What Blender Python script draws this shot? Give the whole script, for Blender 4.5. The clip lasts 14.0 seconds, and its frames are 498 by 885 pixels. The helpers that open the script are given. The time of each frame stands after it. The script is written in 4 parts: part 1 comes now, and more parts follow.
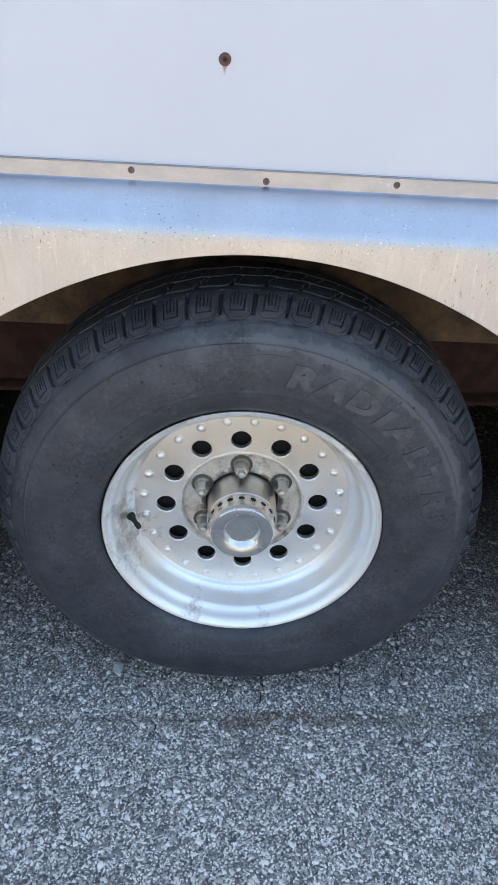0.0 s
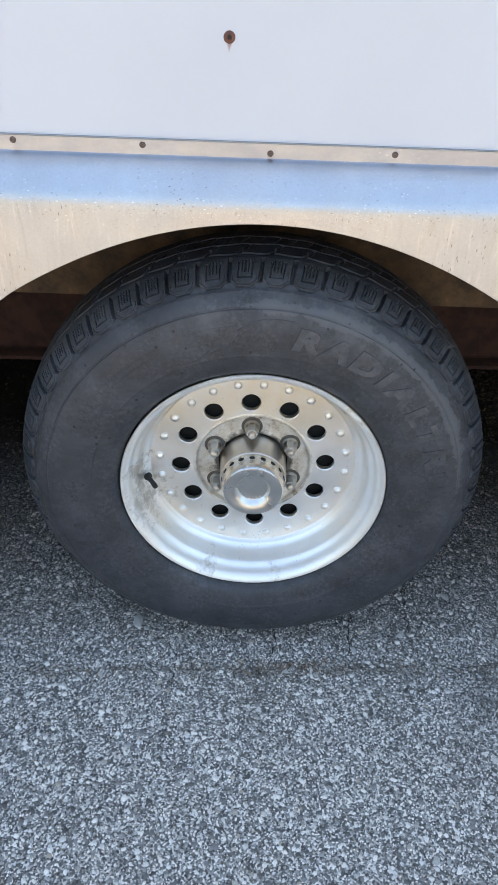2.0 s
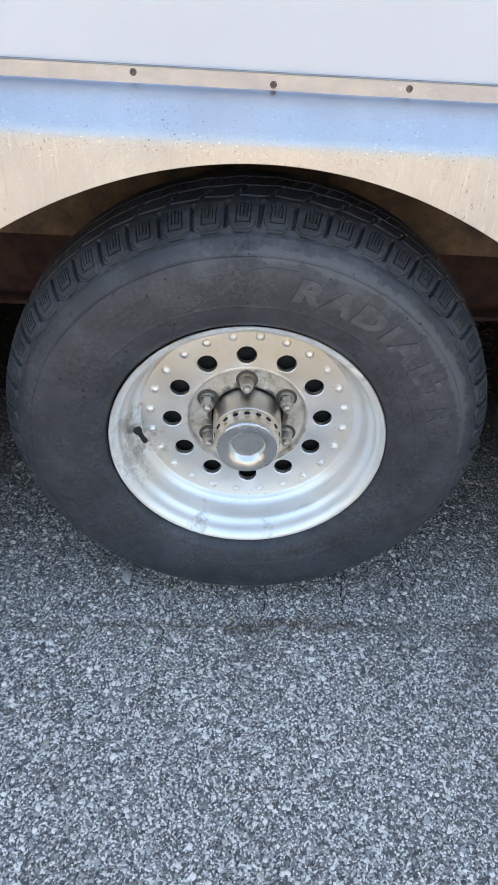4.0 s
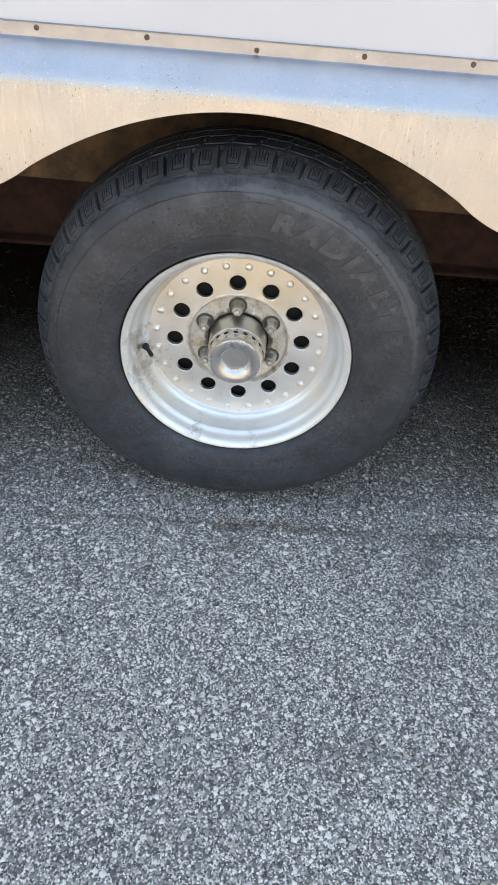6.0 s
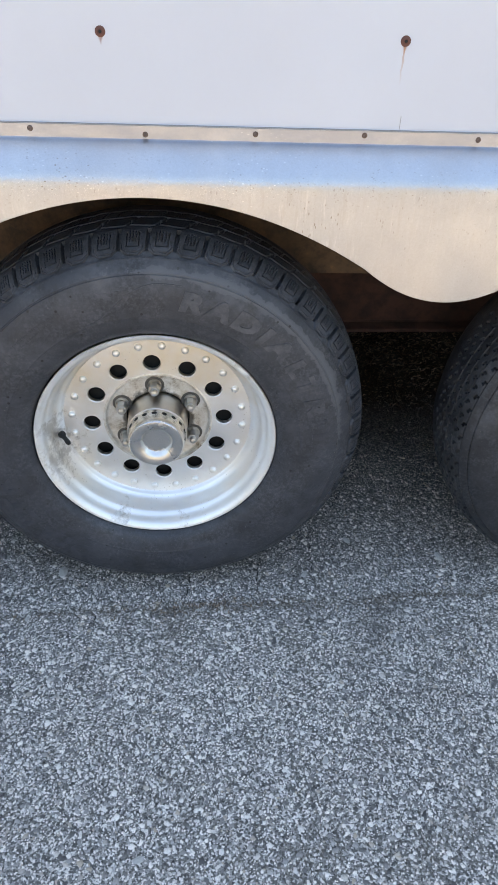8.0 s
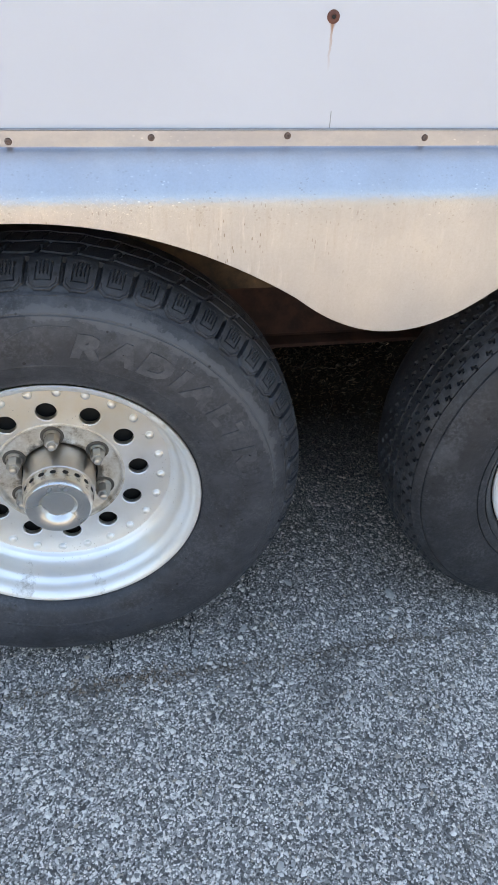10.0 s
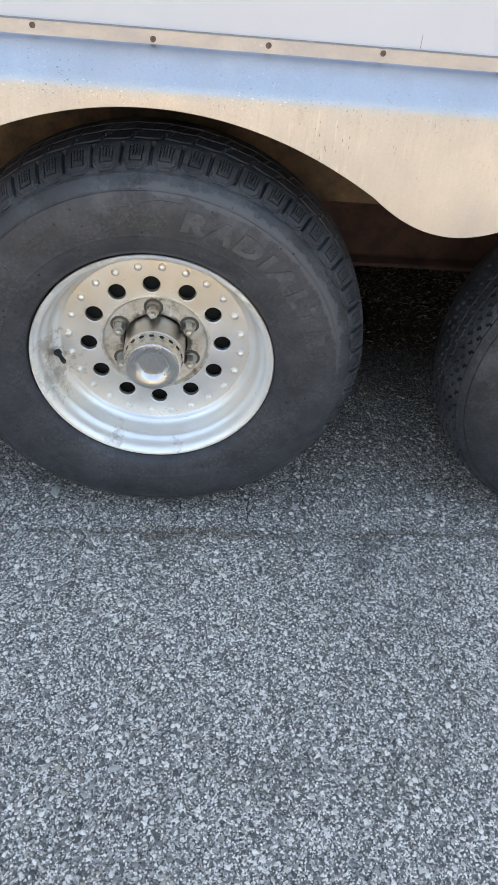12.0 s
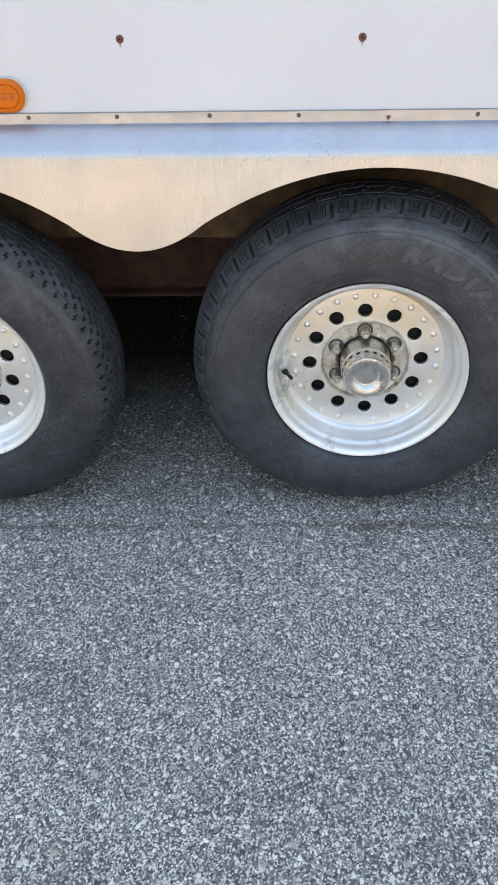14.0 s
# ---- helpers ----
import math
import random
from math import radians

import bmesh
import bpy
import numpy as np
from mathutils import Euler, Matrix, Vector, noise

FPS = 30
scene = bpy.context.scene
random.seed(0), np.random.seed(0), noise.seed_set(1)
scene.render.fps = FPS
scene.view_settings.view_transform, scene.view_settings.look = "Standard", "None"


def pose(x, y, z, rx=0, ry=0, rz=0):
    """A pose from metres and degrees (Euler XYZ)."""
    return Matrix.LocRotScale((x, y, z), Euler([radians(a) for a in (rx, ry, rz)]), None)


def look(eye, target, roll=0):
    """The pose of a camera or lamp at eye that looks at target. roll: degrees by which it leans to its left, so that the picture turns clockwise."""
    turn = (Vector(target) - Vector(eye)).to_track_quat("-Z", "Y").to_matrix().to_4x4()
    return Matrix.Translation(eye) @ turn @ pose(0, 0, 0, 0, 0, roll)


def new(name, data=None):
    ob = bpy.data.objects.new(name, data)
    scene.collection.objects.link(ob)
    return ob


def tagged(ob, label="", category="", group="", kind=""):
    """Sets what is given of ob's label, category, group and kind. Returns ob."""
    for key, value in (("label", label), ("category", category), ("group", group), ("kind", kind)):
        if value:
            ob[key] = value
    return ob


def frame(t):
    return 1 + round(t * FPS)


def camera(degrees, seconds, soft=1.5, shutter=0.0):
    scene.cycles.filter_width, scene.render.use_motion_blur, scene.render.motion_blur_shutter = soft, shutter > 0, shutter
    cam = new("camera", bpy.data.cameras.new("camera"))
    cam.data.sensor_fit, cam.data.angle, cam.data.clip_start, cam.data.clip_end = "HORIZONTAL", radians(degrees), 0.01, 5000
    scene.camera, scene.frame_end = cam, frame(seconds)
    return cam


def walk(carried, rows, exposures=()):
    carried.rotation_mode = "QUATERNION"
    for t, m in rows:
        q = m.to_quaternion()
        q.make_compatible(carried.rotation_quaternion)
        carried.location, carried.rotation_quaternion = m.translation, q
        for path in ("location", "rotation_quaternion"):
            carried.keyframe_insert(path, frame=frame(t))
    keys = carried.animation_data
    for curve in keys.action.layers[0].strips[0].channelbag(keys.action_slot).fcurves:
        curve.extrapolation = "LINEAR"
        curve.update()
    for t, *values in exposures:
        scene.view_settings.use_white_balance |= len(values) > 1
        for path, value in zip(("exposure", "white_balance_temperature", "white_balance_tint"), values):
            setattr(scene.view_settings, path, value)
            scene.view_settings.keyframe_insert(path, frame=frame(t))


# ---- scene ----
cam = camera(36.7, 14.0, soft=1.3)
PATH = [
    (0, (-0.031, -0.834, 1.083), (0.042, 0.831, -0.023), 3.7),
    (0.5, (-0.026, -0.86, 1.079), (0.015, 0.771, -0.078), 2.1),
    (1, (-0.008, -0.906, 1.084), (0.051, 0.706, -0.1), 2.5),
    (1.5, (-0.012, -0.899, 1.098), (0.028, 0.723, -0.072), 2.6),
    (2, (-0.019, -0.891, 1.101), (0.007, 0.734, -0.065), 2.3),
    (2.5, (-0.015, -0.887, 1.09), (0.015, 0.708, -0.117), 2.1),
    (2.7, (-0.01, -0.879, 1.08), (0.022, 0.695, -0.153), 2.0),
    (4.8, (-0.043, -0.833, 1.09), (0.024, 0.688, -0.207), 5.4),
    (5, (-0.044, -0.859, 1.08), (0.013, 0.656, -0.223), 5.5),
    (5.5, (-0.022, -0.935, 1.106), (-0.017, 0.563, -0.219), 4.5),
    (6, (0.053, -1.101, 1.116), (0.037, 0.426, -0.175), 4.7),
    (6.5, (0.063, -1.184, 1.139), (0.018, 0.408, -0.07), 4.2),
    (7, (0.066, -1.187, 1.137), (0.004, 0.419, -0.054), 3.1),
    (7.5, (0.056, -1.138, 1.14), (0.022, 0.463, -0.058), 2.4),
    (8, (0.079, -1.027, 1.134), (0.21, 0.574, -0.057), 2.6),
    (8.5, (0.09, -0.914, 1.119), (0.405, 0.665, -0.068), 3.0),
    (8.7, (0.076, -0.884, 1.119), (0.409, 0.692, -0.067), 3.0),
    (10.8, (0.13, -0.797, 1.105), (0.381, 0.738, -0.162), 3.7),
    (11, (0.069, -0.827, 1.107), (0.243, 0.715, -0.155), 4.3),
    (11.5, (0.022, -0.9, 1.11), (0.096, 0.611, -0.2), 6.7),
    (12, (0.095, -1.026, 1.123), (0.22, 0.465, -0.204), 6.0),
    (12.5, (0.162, -1.183, 1.142), (0.304, 0.322, -0.167), 2.7),
    (13, (0.072, -1.231, 1.158), (0.07, 0.309, -0.117), 1.3),
    (13.5, (-0.074, -1.304, 1.162), (-0.144, 0.273, -0.066), -0.6),
    (14, (-0.134, -1.329, 1.173), (-0.266, 0.28, -0.009), -1.7),
]
EXPOSURES = [(0, 1.93, 9000, 8), (1.5, 2.01, 9500, 8), (2.7, 2.02, 9700, 8), (4.8, 2.11, 10400, 9), (6, 2.1, 11500, 10), (7, 2.03, 10600, 10), (8.5, 1.96, 9900, 10), (11.3, 1.97, 10000, 9), (12.5, 2.03, 11500, 10), (14, 2.0, 10700, 10)]
walk(cam, [(t, look(eye, target, roll)) for t, eye, target, roll in PATH],
     exposures=EXPOSURES)

# ---- world and sun: the sun stands behind the trailer, this side lies in its shade ----
SUN_UP, SUN_AZ = radians(67), radians(12)
world = bpy.data.worlds.new("sky")
scene.world = world
world.use_nodes = True
sky = world.node_tree.nodes.new("ShaderNodeTexSky")
sky.sky_type, sky.sun_disc = "NISHITA", False
sky.sun_elevation, sky.sun_rotation = SUN_UP, SUN_AZ
sky.air_density, sky.dust_density, sky.ozone_density = 1.0, 0.05, 4.0
world.node_tree.links.new(sky.outputs[0], world.node_tree.nodes["Background"].inputs[0])
world.node_tree.nodes["Background"].inputs[1].default_value = 0.185
sun = new("sun", bpy.data.lights.new("sun", "SUN"))
sun.data.energy, sun.data.angle, sun.data.color = 3.2, radians(0.53), (1.0, 0.955, 0.89)
sun_way = Vector((math.sin(SUN_AZ) * math.cos(SUN_UP), math.cos(SUN_AZ) * math.cos(SUN_UP), math.sin(SUN_UP)))
sun.rotation_euler = sun_way.to_track_quat("Z", "Y").to_euler()


# ---- materials ----
class Nodes:
    """A small builder of node materials."""

    def __init__(self, name):
        self.mat = bpy.data.materials.new(name)
        self.mat.use_nodes = True
        self.tree = self.mat.node_tree
        self.bsdf = self.tree.nodes["Principled BSDF"]
        self.coord = self.tree.nodes.new("ShaderNodeTexCoord").outputs["Object"]

    def link(self, a, b):
        self.tree.links.new(a, b)

    def put(self, key, value):
        if isinstance(value, bpy.types.NodeSocket):
            self.link(value, self.bsdf.inputs[key])
        else:
            self.bsdf.inputs[key].default_value = (*value, 1) if self.bsdf.inputs[key].type == "RGBA" else value
        return self

    def scaled(self, x, y, z, offset=(0, 0, 0)):
        n = self.tree.nodes.new("ShaderNodeMapping")
        n.inputs["Scale"].default_value = (x, y, z)
        n.inputs["Location"].default_value = offset
        self.link(self.coord, n.inputs["Vector"])
        return n.outputs[0]

    def noise(self, scale, detail=4.0, rough=0.55, at=None):
        n = self.tree.nodes.new("ShaderNodeTexNoise")
        n.inputs["Scale"].default_value, n.inputs["Detail"].default_value, n.inputs["Roughness"].default_value = scale, detail, rough
        self.link(at or self.coord, n.inputs["Vector"])
        return n.outputs["Fac"]

    def cells(self, scale, feature="F1", out="Distance", at=None):
        n = self.tree.nodes.new("ShaderNodeTexVoronoi")
        n.feature = feature
        n.inputs["Scale"].default_value = scale
        self.link(at or self.coord, n.inputs["Vector"])
        return n.outputs[out]

    def ramp(self, fac, *stops):
        n = self.tree.nodes.new("ShaderNodeValToRGB")
        e = n.color_ramp.elements
        while len(e) < len(stops):
            e.new(0.5)
        for k, (p, c) in zip(e, stops):
            k.position = p
            k.color = (*c, 1) if isinstance(c, tuple) else (c, c, c, 1)
        self.link(fac, n.inputs[0])
        return n.outputs[0]

    def math(self, op, a, b=0.0, c=0.0, clamp=False):
        n = self.tree.nodes.new("ShaderNodeMath")
        n.operation, n.use_clamp = op, clamp
        for k, v in enumerate((a, b, c)):
            if isinstance(v, bpy.types.NodeSocket):
                self.link(v, n.inputs[k])
            else:
                n.inputs[k].default_value = v
        return n.outputs[0]

    def mix(self, fac, a, b, blend="MIX"):
        n = self.tree.nodes.new("ShaderNodeMix")
        n.data_type, n.blend_type = "RGBA", blend
        for k, v in ((0, fac), (6, a), (7, b)):
            if isinstance(v, bpy.types.NodeSocket):
                self.link(v, n.inputs[k])
            else:
                n.inputs[k].default_value = v if k == 0 else (*v, 1)
        return n.outputs[2]

    def axes(self):
        n = self.tree.nodes.new("ShaderNodeSeparateXYZ")
        self.link(self.coord, n.inputs[0])
        return n.outputs

    def island(self):
        return self.tree.nodes.new("ShaderNodeNewGeometry").outputs["Random Per Island"]

    def each(self):
        return self.tree.nodes.new("ShaderNodeObjectInfo").outputs["Random"]

    def bump(self, height, strength=0.3, distance=0.001):
        n = self.tree.nodes.new("ShaderNodeBump")
        n.inputs["Strength"].default_value, n.inputs["Distance"].default_value = strength, distance
        self.link(height, n.inputs["Height"])
        if self.bsdf.inputs["Normal"].links:
            self.link(self.bsdf.inputs["Normal"].links[0].from_socket, n.inputs["Normal"])
        self.link(n.outputs[0], self.bsdf.inputs["Normal"])
        return self


def asphalt_material():
    n = Nodes("weathered_asphalt")
    fine = n.cells(340, out="Color")
    speck = n.ramp(fine, (0.0, 0.03), (0.35, 0.15), (0.62, 0.4), (0.8, 0.79), (1.0, 0.95))
    broad = n.ramp(n.noise(2.2, 5, 0.6), (0.3, 0.86), (0.7, 1.12))
    col = n.mix(1.0, speck, broad, "MULTIPLY")
    x, y, z = n.axes()
    # a paving joint runs along the trailer, packed with brown dirt; the strip inside it is older and darker
    wob = n.math("MULTIPLY", n.math("SUBTRACT", n.noise(9.0, 3), 0.5), 0.05)
    off = n.math("ADD", n.math("ADD", n.math("MULTIPLY_ADD", x, -0.045, 0.046), y), wob)
    inner = n.math("MULTIPLY_ADD", off, 6.0, 0.35, clamp=True)
    col = n.mix(n.math("MULTIPLY", inner, 0.28), col, (0.035, 0.035, 0.037))
    joint = n.math("SUBTRACT", 1.0, n.math("MULTIPLY", n.math("ABSOLUTE", off), 48.0), clamp=True)
    patchy = n.ramp(n.noise(6.0, 3, at=n.scaled(1, 3, 1)), (0.4, 0.0), (0.56, 1.0))
    col = n.mix(n.math("MULTIPLY", n.math("MULTIPLY", joint, patchy), 0.55), col, (0.1, 0.075, 0.05))
    stain = n.ramp(n.noise(3.4, 6, 0.68), (0.58, 0.0), (0.68, 0.42))
    col = n.mix(stain, col, (0.05, 0.046, 0.042))
    col = n.mix(1.0, col, (1.055, 0.977, 0.908), "MULTIPLY")
    # the paving ends under the trailer; beyond, dark soil with painted-in deck shade
    soil_shade = n.math("MULTIPLY_ADD", n.math("ADD", y, n.math("MULTIPLY", n.noise(4.0, 4), 0.3)), 4.0, -2.3, clamp=True)
    col = n.mix(soil_shade, col, n.ramp(n.noise(70, 5, 0.7), (0.35, (0.018, 0.013, 0.009)), (0.7, (0.06, 0.042, 0.028))))
    litter = n.ramp(n.noise(5.0, 4), (0.52, 0.0), (0.66, 0.35))
    col = n.mix(litter, col, (0.11, 0.095, 0.075))
    n.put("Base Color", col).put("Roughness", n.ramp(n.noise(60), (0.3, 0.78), (0.7, 0.95)))
    n.bump(n.cells(300), 0.9, 0.002).bump(n.noise(60, 5), 0.5, 0.003)
    return n.mat


def chip_material():
    n = Nodes("stone_aggregate")
    col = n.ramp(n.island(), (0.0, (0.07, 0.07, 0.073)), (0.25, (0.15, 0.15, 0.154)), (0.42, (0.26, 0.26, 0.265)), (0.54, (0.44, 0.44, 0.445)),
                 (0.6, (0.46, 0.4, 0.33)), (0.66, (0.66, 0.66, 0.66)), (0.78, (0.8, 0.8, 0.8)), (0.9, (0.9, 0.9, 0.89)), (1.0, (0.94, 0.93, 0.91)))
    col = n.mix(n.ramp(n.noise(500, 3), (0.45, 0.0), (0.8, 0.4)), col, (0.1, 0.1, 0.103))
    stain = n.ramp(n.noise(3.4, 6, 0.68), (0.58, 0.0), (0.68, 0.42))
    col = n.mix(stain, col, (0.06, 0.054, 0.048))
    col = n.mix(1.0, col, (1.055, 0.977, 0.908), "MULTIPLY")
    # stones darken to soil colour inwards, painting in the shade under the trailer
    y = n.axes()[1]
    soil_shade = n.math("MULTIPLY_ADD", n.math("ADD", y, n.math("MULTIPLY", n.noise(7.0, 4), 0.3)), 4.0, -2.15, clamp=True)
    col = n.mix(n.math("MULTIPLY", soil_shade, 0.72), col, (0.034, 0.028, 0.023))
    n.put("Base Color", col).put("Roughness", n.ramp(n.island(), (0.3, 0.34), (0.7, 0.6)))
    n.bump(n.noise(900, 3), 0.4, 0.0006)
    return n.mat


def rubber_material(name, worn, dust, scuffs=(), film=0.5, tone=1.0):
    n = Nodes(name)
    col = n.ramp(n.noise(14, 6, 0.6), (0.3, tuple(tone * c for c in (0.022, 0.0245, 0.031))), (0.55, tuple(tone * c for c in (0.033, 0.036, 0.044))), (0.75, worn))
    smear = n.ramp(n.noise(7, 5, 0.65, n.scaled(1.0, 1.0, 2.4, (3.1, 0, 0))), (0.5, 0.0), (0.64, dust))
    col = n.mix(smear, col, (0.066, 0.071, 0.083))
    scrub = n.ramp(n.noise(19, 7, 0.75, n.scaled(1.0, 1.0, 1.0, (0, 4.2, 1.1))), (0.52, 0.0), (0.6, 0.45))
    col = n.mix(scrub, col, (0.012, 0.0125, 0.014))
    # dust clings to the band outside the lettering, with a ragged edge, and the lettering's own panel is clean
    x, y, z = n.axes()
    r = n.math("SQRT", n.math("ADD", n.math("POWER", x, 2.0), n.math("POWER", z, 2.0)))
    band = n.math("SUBTRACT", 1.0, n.math("DIVIDE", n.math("ABSOLUTE", n.math("SUBTRACT", r, 0.317)), 0.015), clamp=True)
    side = n.math("MULTIPLY", n.math("MULTIPLY_ADD", x, 9.0, 0.7, clamp=True), n.math("MULTIPLY_ADD", z, 7.0, 0.3, clamp=True))
    rag = n.math("ADD", n.math("MULTIPLY", n.math("MULTIPLY", band, side), 0.42), n.noise(30, 7, 0.7))
    col = n.mix(n.ramp(rag, (0.66, 0.0), (0.69, film), (0.85, film + 0.2)), col, (0.105, 0.11, 0.12))
    ticks = n.ramp(n.cells(46), (0.0, 1.0), (0.085, 1.0), (0.115, 0.0))
    col = n.mix(n.math("MULTIPLY", ticks, 0.95), col, (0.004, 0.004, 0.005))
    # scuffed and dusty places, each at its own spot on the sidewall
    for cx, cz, reach in scuffs:
        d = n.math("SQRT", n.math("ADD", n.math("POWER", n.math("SUBTRACT", x, cx), 2.0), n.math("POWER", n.math("SUBTRACT", z, cz), 2.0)))
        near = n.math("SUBTRACT", 1.0, n.math("DIVIDE", d, reach), clamp=True)
        blot = n.ramp(n.math("ADD", n.math("MULTIPLY", near, 0.4), n.noise(34, 7, 0.72)), (0.64, 0.0), (0.9, 0.4))
        col = n.mix(blot, col, (0.115, 0.119, 0.128))
    specks = n.ramp(n.cells(110), (0.0, 1.0), (0.07, 1.0), (0.11, 0.0))
    few = n.ramp(n.noise(23, 2), (0.56, 0.0), (0.62, 0.6))
    col = n.mix(n.math("MULTIPLY", specks, few), col, (0.22, 0.21, 0.19))
    # fine dry chalk and rubbed streaks break the sheen up
    chalk = n.ramp(n.noise(170, 7, 0.8), (0.46, 0.0), (0.64, 0.85))
    col = n.mix(n.math("MULTIPLY", chalk, n.ramp(n.noise(17, 4, 0.6), (0.4, 0.1), (0.62, 1.0))), col, (0.085, 0.09, 0.1))
    arc = n.ramp(n.noise(1.0, 5, 0.7, n.scaled(16, 1, 95, (0, 0, 3))), (0.6, 0.0), (0.72, 0.4))
    col = n.mix(arc, col, (0.075, 0.079, 0.088))
    n.put("Base Color", col).put("Roughness", n.ramp(n.noise(24, 6, 0.7), (0.3, 0.4), (0.7, 0.64))).put("Specular IOR Level", 0.5)
    n.bump(n.noise(300, 6, 0.75), 0.5, 0.0012).bump(n.noise(26, 5, 0.6), 0.18, 0.0015)
    return n.mat


def rim_material():
    n = Nodes("oxidised_aluminium")
    x, y, z = n.axes()

    def spot(cx, cz, reach):
        d = n.math("SQRT", n.math("ADD", n.math("POWER", n.math("SUBTRACT", x, cx), 2.0), n.math("POWER", n.math("SUBTRACT", z, cz), 2.0)))
        return n.math("SUBTRACT", 1.0, n.math("DIVIDE", d, reach), clamp=True)

    tone = n.ramp(n.noise(9, 5, 0.6), (0.3, (0.84, 0.845, 0.85)), (0.7, (0.95, 0.95, 0.945)))
    warm = n.ramp(n.noise(5.5, 5, 0.6, n.scaled(1, 1, 1, (1.7, 0, 0.4))), (0.38, 0.0), (0.62, 0.8))
    warm = n.math("MULTIPLY", warm, n.math("MULTIPLY_ADD", z, 3.0, 0.65, clamp=True))
    col = n.mix(warm, tone, (0.8, 0.68, 0.5))
    # brake dust and road grime have caked by the valve and in two places at the foot of the barrel
    zone = spot(-0.19, -0.045, 0.08)
    for cx, cz, reach in ((-0.185, 0.02, 0.035), (-0.085, -0.182, 0.03), (0.035, -0.2, 0.022), (0.15, 0.14, 0.05)):
        zone = n.math("MAXIMUM", zone, spot(cx, cz, reach))
    grime = n.noise(48, 8, 0.75)
    dirt = n.ramp(n.math("ADD", n.math("MULTIPLY", zone, 0.32), grime), (0.64, 0.0), (0.78, 1.0))
    col = n.mix(n.math("MULTIPLY", dirt, 0.7), col, (0.33, 0.28, 0.22))
    fleck = n.math("MULTIPLY", n.ramp(n.cells(160), (0.0, 1.0), (0.1, 1.0), (0.16, 0.0)), n.ramp(n.noise(15, 4, 0.6), (0.55, 0.0), (0.63, 0.7)))
    col = n.mix(fleck, col, (0.3, 0.26, 0.22))
    # the flange has gone chalky, with scratches along it
    r = n.math("SQRT", n.math("ADD", n.math("POWER", x, 2.0), n.math("POWER", z, 2.0)))
    flange = n.math("MULTIPLY", n.math("SUBTRACT", n.math("ADD", r, n.math("MULTIPLY", n.noise(30, 5), 0.006)), 0.1945), 260.0, clamp=True)
    chalk = n.math("MULTIPLY", flange, n.ramp(n.noise(90, 6, 0.75), (0.36, 0.25), (0.58, 0.85)))
    col = n.mix(chalk, col, (0.93, 0.92, 0.895))
    n.put("Base Color", col).put("Metallic", n.math("SUBTRACT", n.math("SUBTRACT", 0.94, n.math("MULTIPLY", chalk, 0.35)), n.math("MULTIPLY", dirt, 0.6)))
    n.put("Roughness", n.ramp(n.noise(22, 6, 0.7), (0.3, 0.36), (0.7, 0.5)))
    n.bump(n.noise(260, 4), 0.14, 0.0006)
    return n.mat


def hub_plate_material():
    n = Nodes("stained_aluminium")
    tone = n.ramp(n.noise(40, 6, 0.7), (0.32, (0.3, 0.24, 0.18)), (0.44, (0.64, 0.59, 0.52)), (0.6, (0.8, 0.78, 0.74)))
    # black grease has crept out round the hub
    x, y, z = n.axes()
    r = n.math("SQRT", n.math("ADD", n.math("POWER", x, 2.0), n.math("POWER", z, 2.0)))
    near = n.math("MULTIPLY", n.math("SUBTRACT", 0.074, r), 55.0, clamp=True)
    grease = n.ramp(n.math("ADD", n.math("MULTIPLY", near, 0.35), n.noise(26, 6, 0.7)), (0.66, 0.0), (0.8, 0.85))
    tone = n.mix(grease, tone, (0.05, 0.043, 0.038))
    n.put("Base Color", tone).put("Metallic", 0.8).put("Roughness", n.ramp(n.noise(30), (0.3, 0.42), (0.7, 0.62)))
    n.bump(n.noise(240, 5), 0.3, 0.0008)
    return n.mat


def chrome_material(name, rough, tone):
    n = Nodes(name)
    col = n.ramp(n.noise(60, 5, 0.65), (0.3, tuple(0.9 * c for c in tone)), (0.6, tone))
    n.put("Base Color", col).put("Metallic", 1.0).put("Roughness", n.ramp(n.noise(14, 4), (0.35, rough), (0.75, rough + 0.08)))
    n.bump(n.noise(380, 3), 0.02, 0.0003)
    return n.mat


